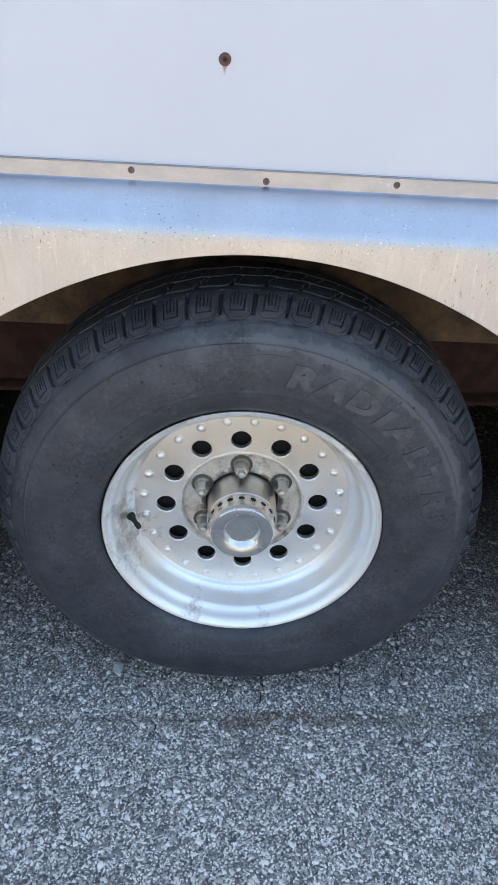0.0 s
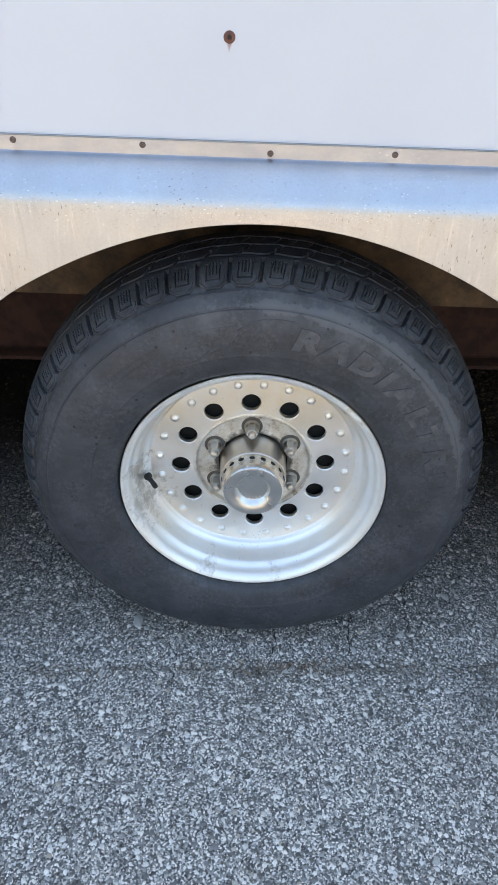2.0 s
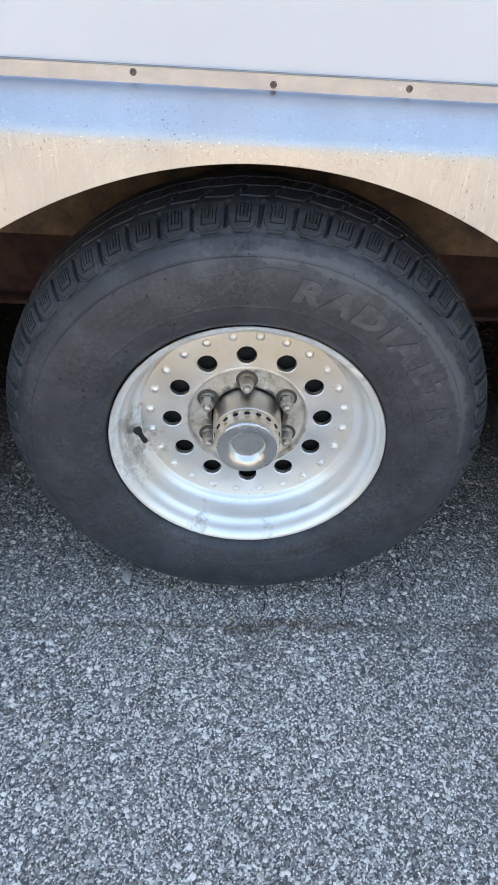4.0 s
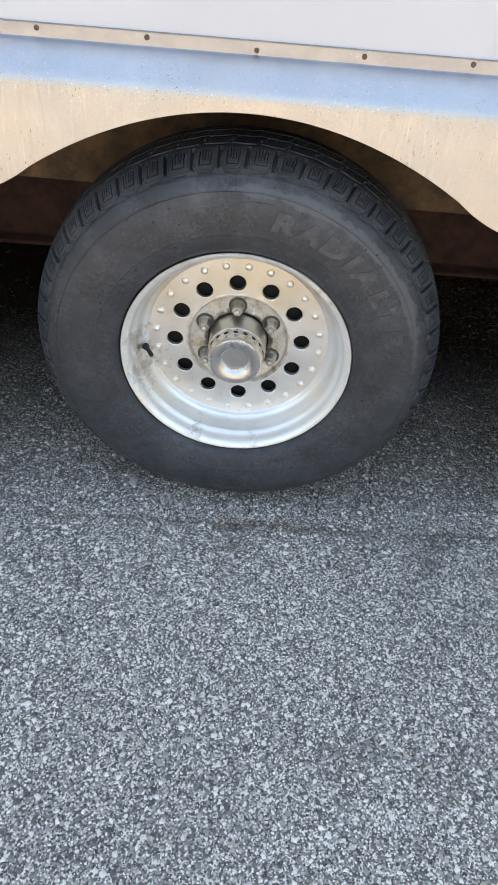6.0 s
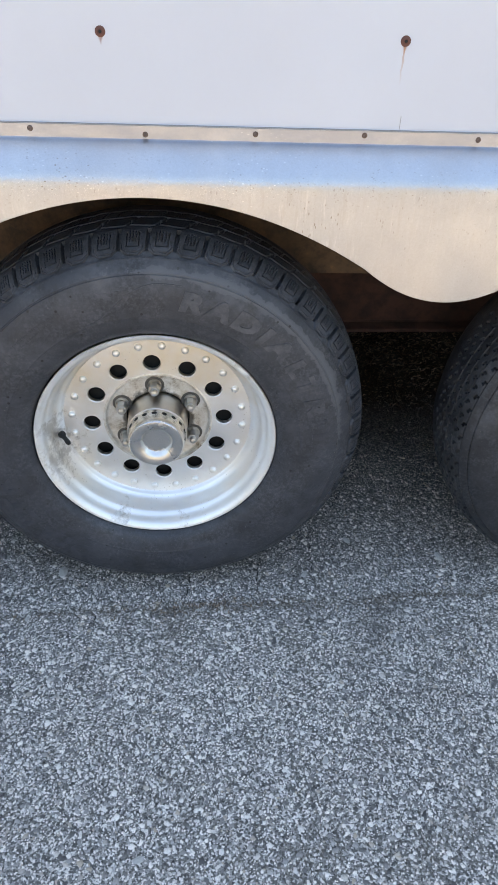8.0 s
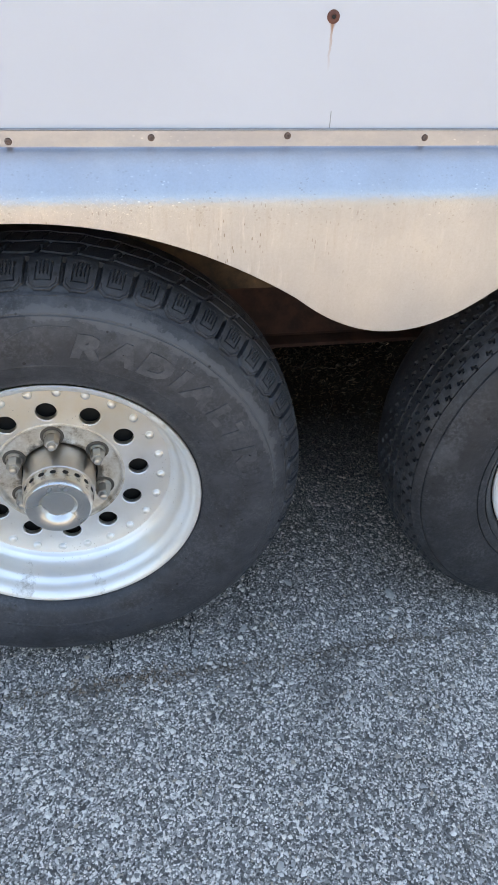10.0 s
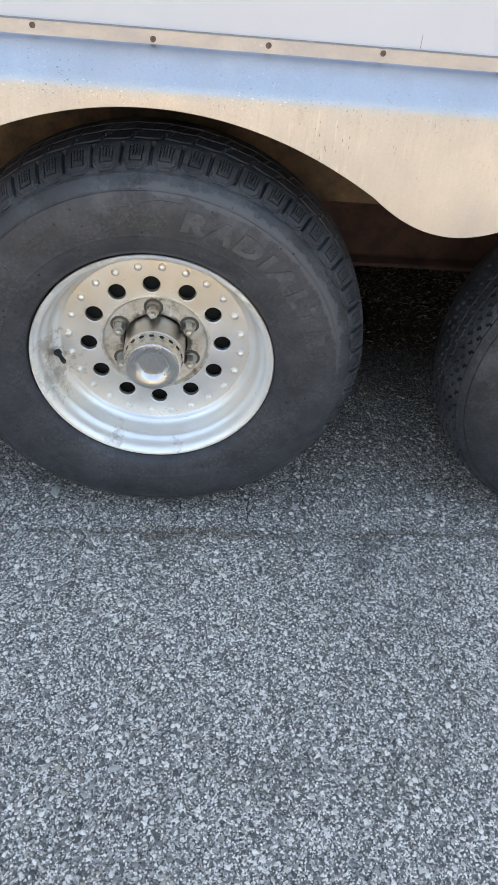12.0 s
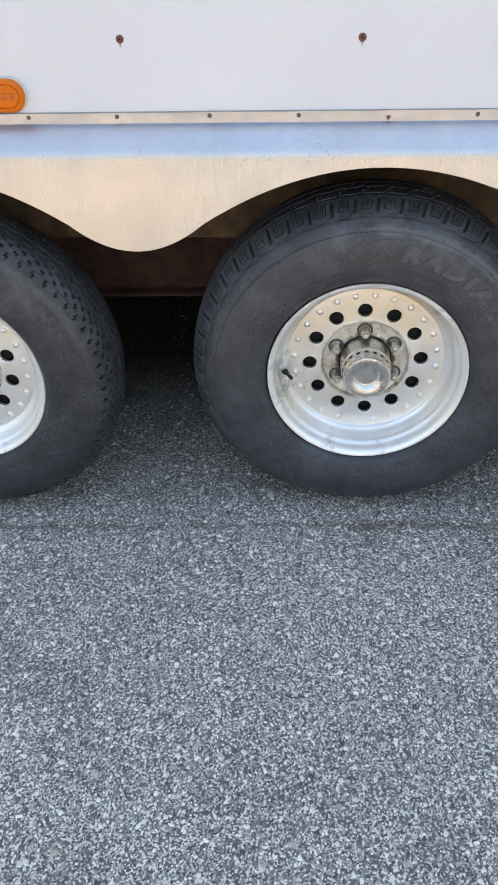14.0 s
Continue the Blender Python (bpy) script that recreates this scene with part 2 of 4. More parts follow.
def skirt_material():
    n = Nodes("weathered_sheet_aluminium")
    x, y, z = n.axes()
    streak = n.noise(1.0, 6, 0.7, n.scaled(110, 8, 12.0))
    pale = n.noise(1.0, 6, 0.7, n.scaled(120, 8, 16.0, (3, 0, 2)))
    worn = n.math("MULTIPLY", n.ramp(n.noise(2.6, 3, 0.5), (0.42, 0.15), (0.62, 1.0)), n.math("MULTIPLY", n.math("SUBTRACT", 0.812, z), 90.0, clamp=True))
    cloud = n.noise(1.0, 6, 0.65, n.scaled(9.0, 7.0, 5.0))
    col = n.ramp(cloud, (0.28, (0.47, 0.478, 0.503)), (0.5, (0.53, 0.536, 0.558)), (0.7, (0.58, 0.587, 0.605)))
    # broad creamier patches put the warm ground reflections into the colour
    col = n.mix(n.ramp(n.noise(2.4, 3, 0.5, n.scaled(1.6, 1, 0.7, (0.3, 0, 0))), (0.44, 0.0), (0.58, 0.7)), col, (0.585, 0.555, 0.55))
    col = n.mix(n.math("MULTIPLY", n.ramp(streak, (0.52, 0.0), (0.66, 0.3)), worn), col, (0.4, 0.36, 0.33))
    col = n.mix(n.math("MULTIPLY", n.ramp(pale, (0.55, 0.0), (0.64, 0.5)), worn), col, (0.7, 0.69, 0.7))
    ticks = n.ramp(n.cells(1.0, at=n.scaled(210, 20, 70)), (0.0, 1.0), (0.12, 1.0), (0.2, 0.0))
    col = n.mix(n.math("MULTIPLY", n.math("MULTIPLY", ticks, n.ramp(n.noise(24, 3), (0.54, 0.0), (0.6, 0.85))), worn), col, (0.24, 0.2, 0.17))
    grain = n.ramp(n.noise(320, 3, 0.7), (0.35, 0.0), (0.75, 0.22))
    col = n.mix(grain, col, (0.36, 0.34, 0.32))
    # oxide pits and bright scuffs gather along the bend
    bend = n.math("SUBTRACT", 1.0, n.math("MULTIPLY", n.math("ABSOLUTE", n.math("SUBTRACT", z, 0.81)), 22.0), clamp=True)
    where = n.math("ADD", n.ramp(n.noise(5, 4, 0.6, n.scaled(1, 1, 1.5, (5, 0, 0))), (0.54, 0.0), (0.7, 0.4)), n.math("MULTIPLY", bend, 0.5), clamp=True)
    pits = n.ramp(n.cells(230, at=n.scaled(0.7, 1, 1)), (0.0, 1.0), (0.18, 1.0), (0.28, 0.0))
    some = n.ramp(n.noise(60, 3, 0.7), (0.5, 0.0), (0.6, 1.0))
    col = n.mix(n.math("MULTIPLY", n.math("MULTIPLY", pits, where), some), col, (0.26, 0.21, 0.17))
    scuff = n.ramp(n.cells(150, at=n.scaled(0.6, 1, 1.2, (2, 0, 1))), (0.0, 1.0), (0.1, 1.0), (0.17, 0.0))
    patch = n.ramp(n.noise(8, 4, 0.6, n.scaled(1, 1, 1, (0, 0, 7))), (0.44, 0.0), (0.56, 1.0))
    edge = n.math("ADD", bend, n.math("GREATER_THAN", z, 0.8535), clamp=True)
    col = n.mix(n.math("MULTIPLY", n.math("MULTIPLY", scuff, patch), n.math("MULTIPLY", edge, 0.8)), col, (0.84, 0.83, 0.8))
    # fine bright sparkle under the bend, glints put into the colour
    under = n.math("SUBTRACT", 1.0, n.math("MULTIPLY", n.math("ABSOLUTE", n.math("SUBTRACT", z, 0.802)), 45.0), clamp=True)
    glint = n.ramp(n.cells(480, at=n.scaled(1, 1, 0.8)), (0.0, 1.0), (0.16, 1.0), (0.3, 0.0))
    some = n.ramp(n.noise(3.2, 4, 0.6, n.scaled(1, 1, 1, (4.4, 0, 0))), (0.46, 0.0), (0.6, 0.5))
    col = n.mix(n.math("MULTIPLY", n.math("MULTIPLY", glint, under), some), col, (0.86, 0.84, 0.8))
    # the screwed flange is greyer and mottled
    strip = n.math("MULTIPLY", n.math("GREATER_THAN", z, 0.8538), n.ramp(n.noise(26, 6, 0.7, n.scaled(0.5, 1, 1)), (0.36, 0.35), (0.6, 0.85)))
    col = n.mix(strip, col, (0.35, 0.368, 0.43))
    rub = n.ramp(n.noise(11, 6, 0.7, n.scaled(1, 1, 1, (0, 0, 7))), (0.56, 0.0), (0.72, 0.35))
    col = n.mix(rub, col, (0.63, 0.615, 0.6))
    n.put("Base Color", col).put("Metallic", 1.0)
    n.put("Roughness", n.ramp(n.noise(9, 6, 0.7), (0.3, 0.3), (0.7, 0.46)))
    n.bump(n.noise(1.0, 3, 0.5, n.scaled(3.0, 2.0, 3.0)), 0.08, 0.004).bump(n.noise(360, 4, 0.7), 0.16, 0.0008)
    n.bump(n.math("MULTIPLY", n.noise(300, 3, 0.7), bend), 0.55, 0.0012)
    return n.mat


FIXINGS = [(-0.8215, 0.983), (-0.4395, 0.984), (-0.0435, 0.981), (0.3445, 0.981), (0.7325, 0.981)]


def panel_material():
    n = Nodes("white_enamel_sheet")
    x, y, z = n.axes()
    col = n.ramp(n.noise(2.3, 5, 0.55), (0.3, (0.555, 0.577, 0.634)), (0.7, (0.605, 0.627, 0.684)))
    # rust runs down from each of the fixings; one of them has wept a long thin orange run
    wob = n.math("MULTIPLY", n.math("SUBTRACT", n.noise(60, 2), 0.5), 0.004)
    for fx, fz in FIXINGS:
        across = n.math("ABSOLUTE", n.math("ADD", n.math("SUBTRACT", x, fx), wob))
        down = n.math("SUBTRACT", fz, z)
        wide = n.math("MULTIPLY_ADD", down, -0.36, 0.006)
        mask = n.math("MULTIPLY", n.math("SUBTRACT", wide, across), 420.0, clamp=True)
        run = n.math("MULTIPLY", n.math("MULTIPLY", mask, n.math("GREATER_THAN", down, 0.0)), 0.7)
        col = n.mix(run, col, (0.27, 0.095, 0.065))
        if fx > 0.2 and fx < 0.5:
            thin = n.math("MULTIPLY", n.math("GREATER_THAN", down, 0.0), n.math("SUBTRACT", 1.0, n.math("MULTIPLY", down, 19.0), clamp=True))
            thin = n.math("MULTIPLY", n.math("MULTIPLY", thin, n.math("LESS_THAN", across, 0.0011)), 0.75)
            col = n.mix(thin, col, (0.45, 0.2, 0.07))
    n.put("Base Color", col).put("Roughness", n.ramp(n.noise(9, 4), (0.3, 0.3), (0.7, 0.42)))
    n.bump(n.noise(1.0, 2, 0.5, n.scaled(2.2, 1, 1.4)), 0.12, 0.006).bump(n.noise(600, 2), 0.03, 0.0004)
    return n.mat


def rust_material(name, dark, mid, bright, share):
    n = Nodes(name)
    f = n.noise(26, 7, 0.7)
    col = n.ramp(f, (0.3, dark), (0.55, mid), (0.55 + share, mid), (0.98, bright))
    col = n.mix(n.ramp(n.noise(6.5, 5, 0.65), (0.38, 0.6), (0.6, 0.0)), col, tuple(0.55 * c for c in dark))
    n.put("Base Color", col).put("Roughness", 0.86)
    n.bump(n.noise(150, 5), 0.5, 0.001)
    return n.mat


def plain(name, colour, rough, metal=0.0, grain=90):
    n = Nodes(name)
    n.put("Base Color", n.ramp(n.noise(grain, 4), (0.3, tuple(0.75 * c for c in colour)), (0.7, colour)))
    n.put("Roughness", rough).put("Metallic", metal)
    return n.mat


def letter_material(name, dark, pale):
    """Raised rubber whose face is rubbed pale in places."""
    n = Nodes(name)
    col = n.ramp(n.noise(38, 6, 0.7), (0.36, dark), (0.5, tuple((a + b) / 2 for a, b in zip(dark, pale))), (0.64, pale))
    col = n.mix(n.ramp(n.noise(200, 6, 0.75), (0.5, 0.0), (0.7, 0.5)), col, dark)
    n.put("Base Color", col).put("Roughness", n.ramp(n.noise(60, 4), (0.3, 0.42), (0.7, 0.65)))
    n.bump(n.noise(300, 5), 0.4, 0.001)
    return n.mat


def lens_material():
    n = Nodes("amber_lens")
    n.put("Base Color", n.ramp(n.noise(30, 3), (0.3, (0.62, 0.115, 0.002)), (0.7, (0.72, 0.15, 0.003))))
    n.put("Roughness", 0.3).put("Specular IOR Level", 0.3).put("Subsurface Weight", 0.25).put("Subsurface Radius", (0.02, 0.006, 0.001))
    n.bump(n.noise(120, 2), 0.04, 0.001)
    return n.mat


def leaf_material(name, a, b):
    n = Nodes(name)
    n.put("Base Color", n.ramp(n.math("FRACT", n.math("ADD", n.island(), n.each())), (0.0, a), (1.0, b))).put("Roughness", 0.7)
    return n.mat


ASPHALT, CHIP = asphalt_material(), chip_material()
RUBBER = rubber_material("tyre_rubber", (0.054, 0.058, 0.067), 0.42,
                         ((0.13, 0.285, 0.07), (0.03, 0.315, 0.06), (-0.06, 0.31, 0.05)))
OLD_RUBBER = rubber_material("aged_tyre_rubber", (0.033, 0.036, 0.043), 0.2,
                             ((-0.2, 0.19, 0.09), (0.2, 0.2, 0.09), (-0.31, 0.05, 0.06)), 0.1, 0.6)
LETTER = letter_material("worn_rubber_lettering", (0.032, 0.0355, 0.043), (0.085, 0.089, 0.098))
FAINT_LETTER = letter_material("faint_rubber_lettering", (0.03, 0.033, 0.041), (0.055, 0.06, 0.07))
RIM, HUB_PLATE = rim_material(), hub_plate_material()
RIVET = chrome_material("bright_rivet", 0.34, (0.84, 0.83, 0.81))
CHROME = chrome_material("dull_chrome", 0.24, (0.72, 0.7, 0.67))
SLEEVE = chrome_material("browned_steel", 0.3, (0.64, 0.6, 0.56))
NUT = chrome_material("steel_nut", 0.3, (0.55, 0.54, 0.52))
SKIRT, PANEL = skirt_material(), panel_material()
RUST = rust_material("dirty_rusty_steel", (0.07, 0.052, 0.042), (0.2, 0.118, 0.068), (0.5, 0.24, 0.1), 0.05)
RAIL = rust_material("brown_primed_steel", (0.06, 0.028, 0.02), (0.11, 0.047, 0.032), (0.14, 0.068, 0.044), 0.2)
FIXING = rust_material("rusted_fixing", (0.07, 0.05, 0.045), (0.17, 0.115, 0.095), (0.34, 0.22, 0.16), 0.1)
STREAK_DISC = rust_material("rust_bloom", (0.13, 0.055, 0.045), (0.19, 0.08, 0.06), (0.28, 0.11, 0.06), 0.2)
GRIT = plain("dark_grit", (0.022, 0.02, 0.018), 0.9)
FLANGE_LINE = plain("grey_flange_line", (0.36, 0.36, 0.37), 0.8)
SPLIT = plain("grey_split_edge", (0.3, 0.3, 0.3), 0.6)
BLACK = plain("black_grease", (0.012, 0.012, 0.012), 0.7)
RECESS = plain("recess_shade", (0.09, 0.078, 0.066), 0.7)
DRUM = plain("dark_brake_drum", (0.006, 0.006, 0.006), 0.85)
WOOD = plain("floor_boards", (0.06, 0.045, 0.03), 0.85)
AMBER, BEZEL = lens_material(), plain("grey_plastic_bezel", (0.55, 0.54, 0.52), 0.4)
AMBER_MARK = plain("moulded_amber_mark", (0.5, 0.1, 0.006), 0.4)
GRASS = leaf_material("weed_leaves", (0.05, 0.13, 0.02), (0.12, 0.26, 0.04))
LITTER = leaf_material("dry_leaf_litter", (0.05, 0.035, 0.025), (0.34, 0.245, 0.18))
BACKDROP = plain("plain_backdrop", (0.27, 0.27, 0.225), 0.9, grain=0.5)
PEBBLE = plain("loose_pebble", (0.52, 0.5, 0.47), 0.75, grain=200)


# ---- mesh helpers ----
def part(name, bm, material, parent=None, label="", smooth=True):
    """Links a bmesh, or a ready mesh, as one object under a thing or part."""
    if isinstance(bm, bmesh.types.BMesh):
        me = bpy.data.meshes.new(name)
        bmesh.ops.recalc_face_normals(bm, faces=bm.faces)
        bm.to_mesh(me)
        bm.free()
    else:
        me = bm
    if not me.materials:
        me.materials.append(material)
        if smooth:
            me.polygons.foreach_set("use_smooth", [True] * len(me.polygons))
            me.set_sharp_from_angle(angle=radians(38))
    ob = new(name, me)
    ob.parent = parent
    if label:
        ob["label"] = label
    return ob


def box_mesh(a, b, bevel=0.0):
    bm = bmesh.new()
    size = [q - p for p, q in zip(a, b)]
    bmesh.ops.create_cube(bm, size=1, matrix=Matrix.Translation([(p + q) / 2 for p, q in zip(a, b)]) @ Matrix.Diagonal((*size, 1)))
    if bevel:
        bmesh.ops.bevel(bm, geom=bm.edges[:], offset=bevel, segments=2, affect="EDGES", profile=0.5)
    return bm


def lathe_mesh(profile, n=96, closed=False):
    """Turns (radius, y) points round the y axis."""
    bm = bmesh.new()
    rings = [[bm.verts.new((r * math.cos(2 * math.pi * k / n), y, r * math.sin(2 * math.pi * k / n))) for k in range(n)] if r > 1e-6 else [bm.verts.new((0, y, 0))]
             for r, y in profile]
    pairs = list(zip(rings, rings[1:])) + ([(rings[-1], rings[0])] if closed else [])
    for p, q in pairs:
        for k in range(n):
            j = (k + 1) % n
            loop = [p[k % len(p)], p[j % len(p)], q[j % len(q)], q[k % len(q)]]
            face = list(dict.fromkeys(loop))
            bm.faces.new(face)
    return bm


def grid_mesh(points, wrap):
    """Corners and quads from an array of rows x columns x 3; the columns close on themselves where wrap is set."""
    rows, cols = points.shape[:2]
    c = np.arange(cols if wrap else cols - 1)
    d = (c + 1) % cols
    r = np.arange(rows - 1)[:, None]
    quads = np.stack([r * cols + c, r * cols + d, (r + 1) * cols + d, (r + 1) * cols + c], -1).reshape(-1, 4)
    return points.reshape(-1, 3), quads


def mesh_of(name, verts, loops, sides):
    """A mesh from arrays: corners, corner numbers face after face, and each face's number of corners."""
    me = bpy.data.meshes.new(name)
    verts, loops, sides = np.asarray(verts, np.float32), np.asarray(loops, np.int32), np.asarray(sides, np.int32)
    me.vertices.add(len(verts))
    me.vertices.foreach_set("co", verts.ravel())
    me.loops.add(len(loops))
    me.loops.foreach_set("vertex_index", loops)
    me.polygons.add(len(sides))
    me.polygons.foreach_set("loop_start", np.r_[0, np.cumsum(sides)[:-1]].astype(np.int32))
    me.update(calc_edges=True)
    return me


# ---- ground ----
def build_ground():
    bm = bmesh.new()
    bmesh.ops.create_grid(bm, x_segments=40, y_segments=40, size=1)
    for v in bm.verts:
        v.co.x = math.copysign(abs(v.co.x) ** 3, v.co.x) * 60
        v.co.y = math.copysign(abs(v.co.y) ** 3, v.co.y) * 60
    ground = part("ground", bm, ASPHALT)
    tagged(ground, "grey weathered asphalt with exposed light stone chips", "asphalt", kind="structure")


def build_backdrop():
    """An unseen plain band that closes the place, added to shape reflections and skylight."""
    prof = [(55.0, -0.5), (55.0, 5.0), (54.0, 11.0), (56.0, 15.0)]
    bm = lathe_mesh(prof, 160)
    for v in bm.verts:
        v.co = (v.co.x, v.co.z, v.co.y * (1 + 0.16 * noise.noise((v.co.x * 0.12, v.co.z * 0.12, 3))))
    tagged(part("backdrop", bm, BACKDROP), "unseen plain band round the lot added to shape reflections", "backdrop", kind="structure")


def build_wall():
    """An unseen board wall, added behind the trailer to keep light from under it."""
    bm = bmesh.new()
    for k in range(90):
        x = -9.0 + 0.2 * k
        y = 3.0 + 0.004 * (k % 2)
        bmesh.ops.create_cube(bm, size=1, matrix=Matrix.Translation((x + 0.1, y, 1.1)) @ Matrix.Diagonal((0.196, 0.025, 2.2, 1)))
    tagged(part("wall_north", bm, WOOD), "unseen board wall added behind the trailer to block light", "wall", kind="structure")


def build_chips():
    """The stones that stand out of the worn asphalt, too many to count."""
    rng = np.random.default_rng(5)
    areas = [((-0.8, 0.95), (-0.95, 0.45), 88000), ((-1.0, 1.1), (0.45, 0.72), 10000), ((-2.2, 2.2), (-2.6, -0.95), 6000)]
    xy = np.concatenate([np.stack([rng.uniform(*xs, count), rng.uniform(*ys, count)], 1) for xs, ys, count in areas])
    count = len(xy)
    sort = rng.random(count)
    big = np.where(sort < 0.5, rng.uniform(0.0011, 0.002, count), np.where(sort < 0.88, rng.uniform(0.0019, 0.0034, count), rng.uniform(0.0032, 0.0066, count)))
    big *= np.where(xy[:, 1] > -0.046 + 0.045 * xy[:, 0], 0.95, 1.0)
    # few stones stand out of the paving joint
    keep = (np.abs(xy[:, 1] + 0.046 - 0.045 * xy[:, 0] + 0.008 * np.sin(9 * xy[:, 0])) > 0.007) | (rng.random(count) < 0.3)
    xy, big, count = xy[keep], big[keep], int(keep.sum())
    k = np.arange(5)
    turn = rng.uniform(0, 2 * np.pi, (count, 1)) + k * 2 * np.pi / 5 + rng.uniform(-0.35, 0.35, (count, 5))
    far = big[:, None] * rng.uniform(0.7, 1.2, (count, 5))
    stretch, lay = rng.uniform(0.55, 1.0, (count, 1)), rng.uniform(0, np.pi, (count, 1))
    u, v = far * np.cos(turn), far * np.sin(turn) * stretch
    dx, dy = u * np.cos(lay) - v * np.sin(lay), u * np.sin(lay) + v * np.cos(lay)
    tall = (big * rng.uniform(0.06, 0.5, count) * np.where(big > 0.003, 0.6, 1.0))[:, None]
    lean = rng.normal(0, 0.26, (count, 2))
    low = np.stack([xy[:, :1] + dx, xy[:, 1:] + dy, np.full_like(dx, -0.001)], -1)
    top = np.stack([xy[:, :1] + 0.82 * dx, xy[:, 1:] + 0.82 * dy, tall + 0.0002 + 0.82 * (dx * lean[:, :1] + dy * lean[:, 1:])], -1)
    verts = np.concatenate([low, top], 1).reshape(-1, 3)
    sides = np.stack([k, (k + 1) % 5, 5 + (k + 1) % 5, 5 + k], 1).ravel()
    loops = (np.arange(count)[:, None] * 10 + np.r_[sides, 5 + k]).ravel()
    me = mesh_of("stone_chips", verts, loops, np.tile([4] * 5 + [5], count))
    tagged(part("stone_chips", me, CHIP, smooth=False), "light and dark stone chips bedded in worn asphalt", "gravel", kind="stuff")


def build_cracks():
    """Open cracks in the asphalt, as dark ragged grooves that stand in their own grit."""
    rng = random.Random(8)
    lines = [[(0.062, 0.09), (0.06, 0.05), (0.054, -0.02), (0.058, -0.044)], [(0.21, 0.13), (0.207, 0.1), (0.196, 0.05), (0.19, -0.035)],
             [(0.42, 0.33), (0.37, 0.238), (0.338, 0.187), (0.318, 0.15), (0.31, 0.08), (0.309, -0.02)], [(0.338, 0.187), (0.4, 0.2), (0.47, 0.19)],
             [(-0.65, 0.55), (-0.62, 0.36), (-0.606, 0.242), (-0.552, 0.147), (-0.53, 0.06), (-0.519, -0.06)], [(-0.62, 0.33), (-0.52, 0.38), (-0.44, 0.37), (-0.3, 0.4)],
             [(-0.552, 0.15), (-0.62, 0.09), (-0.7, 0.02)], [(-0.64, -0.075), (-0.65, -0.124), (-0.66, -0.22), (-0.7, -0.3)], [(-0.62, 0.24), (-0.45, 0.2), (-0.36, 0.21)],
             [(-0.45, -0.06), (-0.43, -0.2), (-0.405, -0.32), (-0.368, -0.383)], [(-0.6, -0.357), (-0.5, -0.36), (-0.41, -0.33)],
             [(-0.109, -0.66), (-0.115, -0.7), (-0.14, -0.725)], [(-0.119, 0.0), (-0.123, -0.1)], [(-0.9, -0.088), (-0.5, -0.068), (-0.15, -0.052), (0.1, -0.042), (0.45, -0.026), (0.9, -0.006)]]
    for number, line in enumerate(lines):
        bm = bmesh.new()
        pts, faint = [], 0.75 if number < 4 else 0.6 if number < len(lines) - 1 else 0.4
        for (x0, y0), (x1, y1) in zip(line, line[1:]):
            steps = max(8, int(((x1 - x0) ** 2 + (y1 - y0) ** 2) ** 0.5 / 0.008))
            for k in range(steps):
                f = k / steps
                pts.append((x0 + (x1 - x0) * f + rng.gauss(0, 0.0018), y0 + (y1 - y0) * f + rng.gauss(0, 0.0018)))
        prev = None
        for k, (x, y) in enumerate(pts):
            w = faint * (0.0004 + 0.0016 * rng.random()) * min(1, 0.3 + 3 * min(k, len(pts) - 1 - k) / len(pts))
            a = pts[min(k + 1, len(pts) - 1)]
            b = pts[max(k - 1, 0)]
            d = Vector((a[0] - b[0], a[1] - b[1])).normalized()
            nx, ny = -d.y * w, d.x * w
            row = [bm.verts.new((x + nx, y + ny, 0.0016)), bm.verts.new((x, y, 0.0008)), bm.verts.new((x - nx, y - ny, 0.0016))]
            if prev and rng.random() < 0.25 + 0.6 * faint:
                for i in range(2):
                    bm.faces.new((prev[i], prev[i + 1], row[i + 1], row[i]))
            prev = row
        tagged(part("crack", bm, GRIT, smooth=False), "thin dark crack in the asphalt", "crack", "cracks in the asphalt", "structure")


# ---- wheels ----
WHEEL_Z, RIM_R = 0.357, 0.207


def flattened(p):
    """The load flexes the tyre: its foot is drawn up and bulges, and lies flat on the ground."""
    r = np.hypot(p[..., 0], p[..., 2])
    a = np.arctan2(p[..., 0], -p[..., 2])
    w = np.exp(-(a / 0.62) ** 2) * np.clip((r - 0.207) / 0.162, 0, 1)
    p[..., 0] *= 1 - 0.0115 * w / r
    p[..., 2] *= 1 - 0.0115 * w / r
    p[..., 1] -= 0.004 * w * np.sin(np.pi * np.clip((r - 0.21) / 0.15, 0, 1))
    p[..., 2] = np.maximum(p[..., 2], -WHEEL_Z + 0.001)
    return p


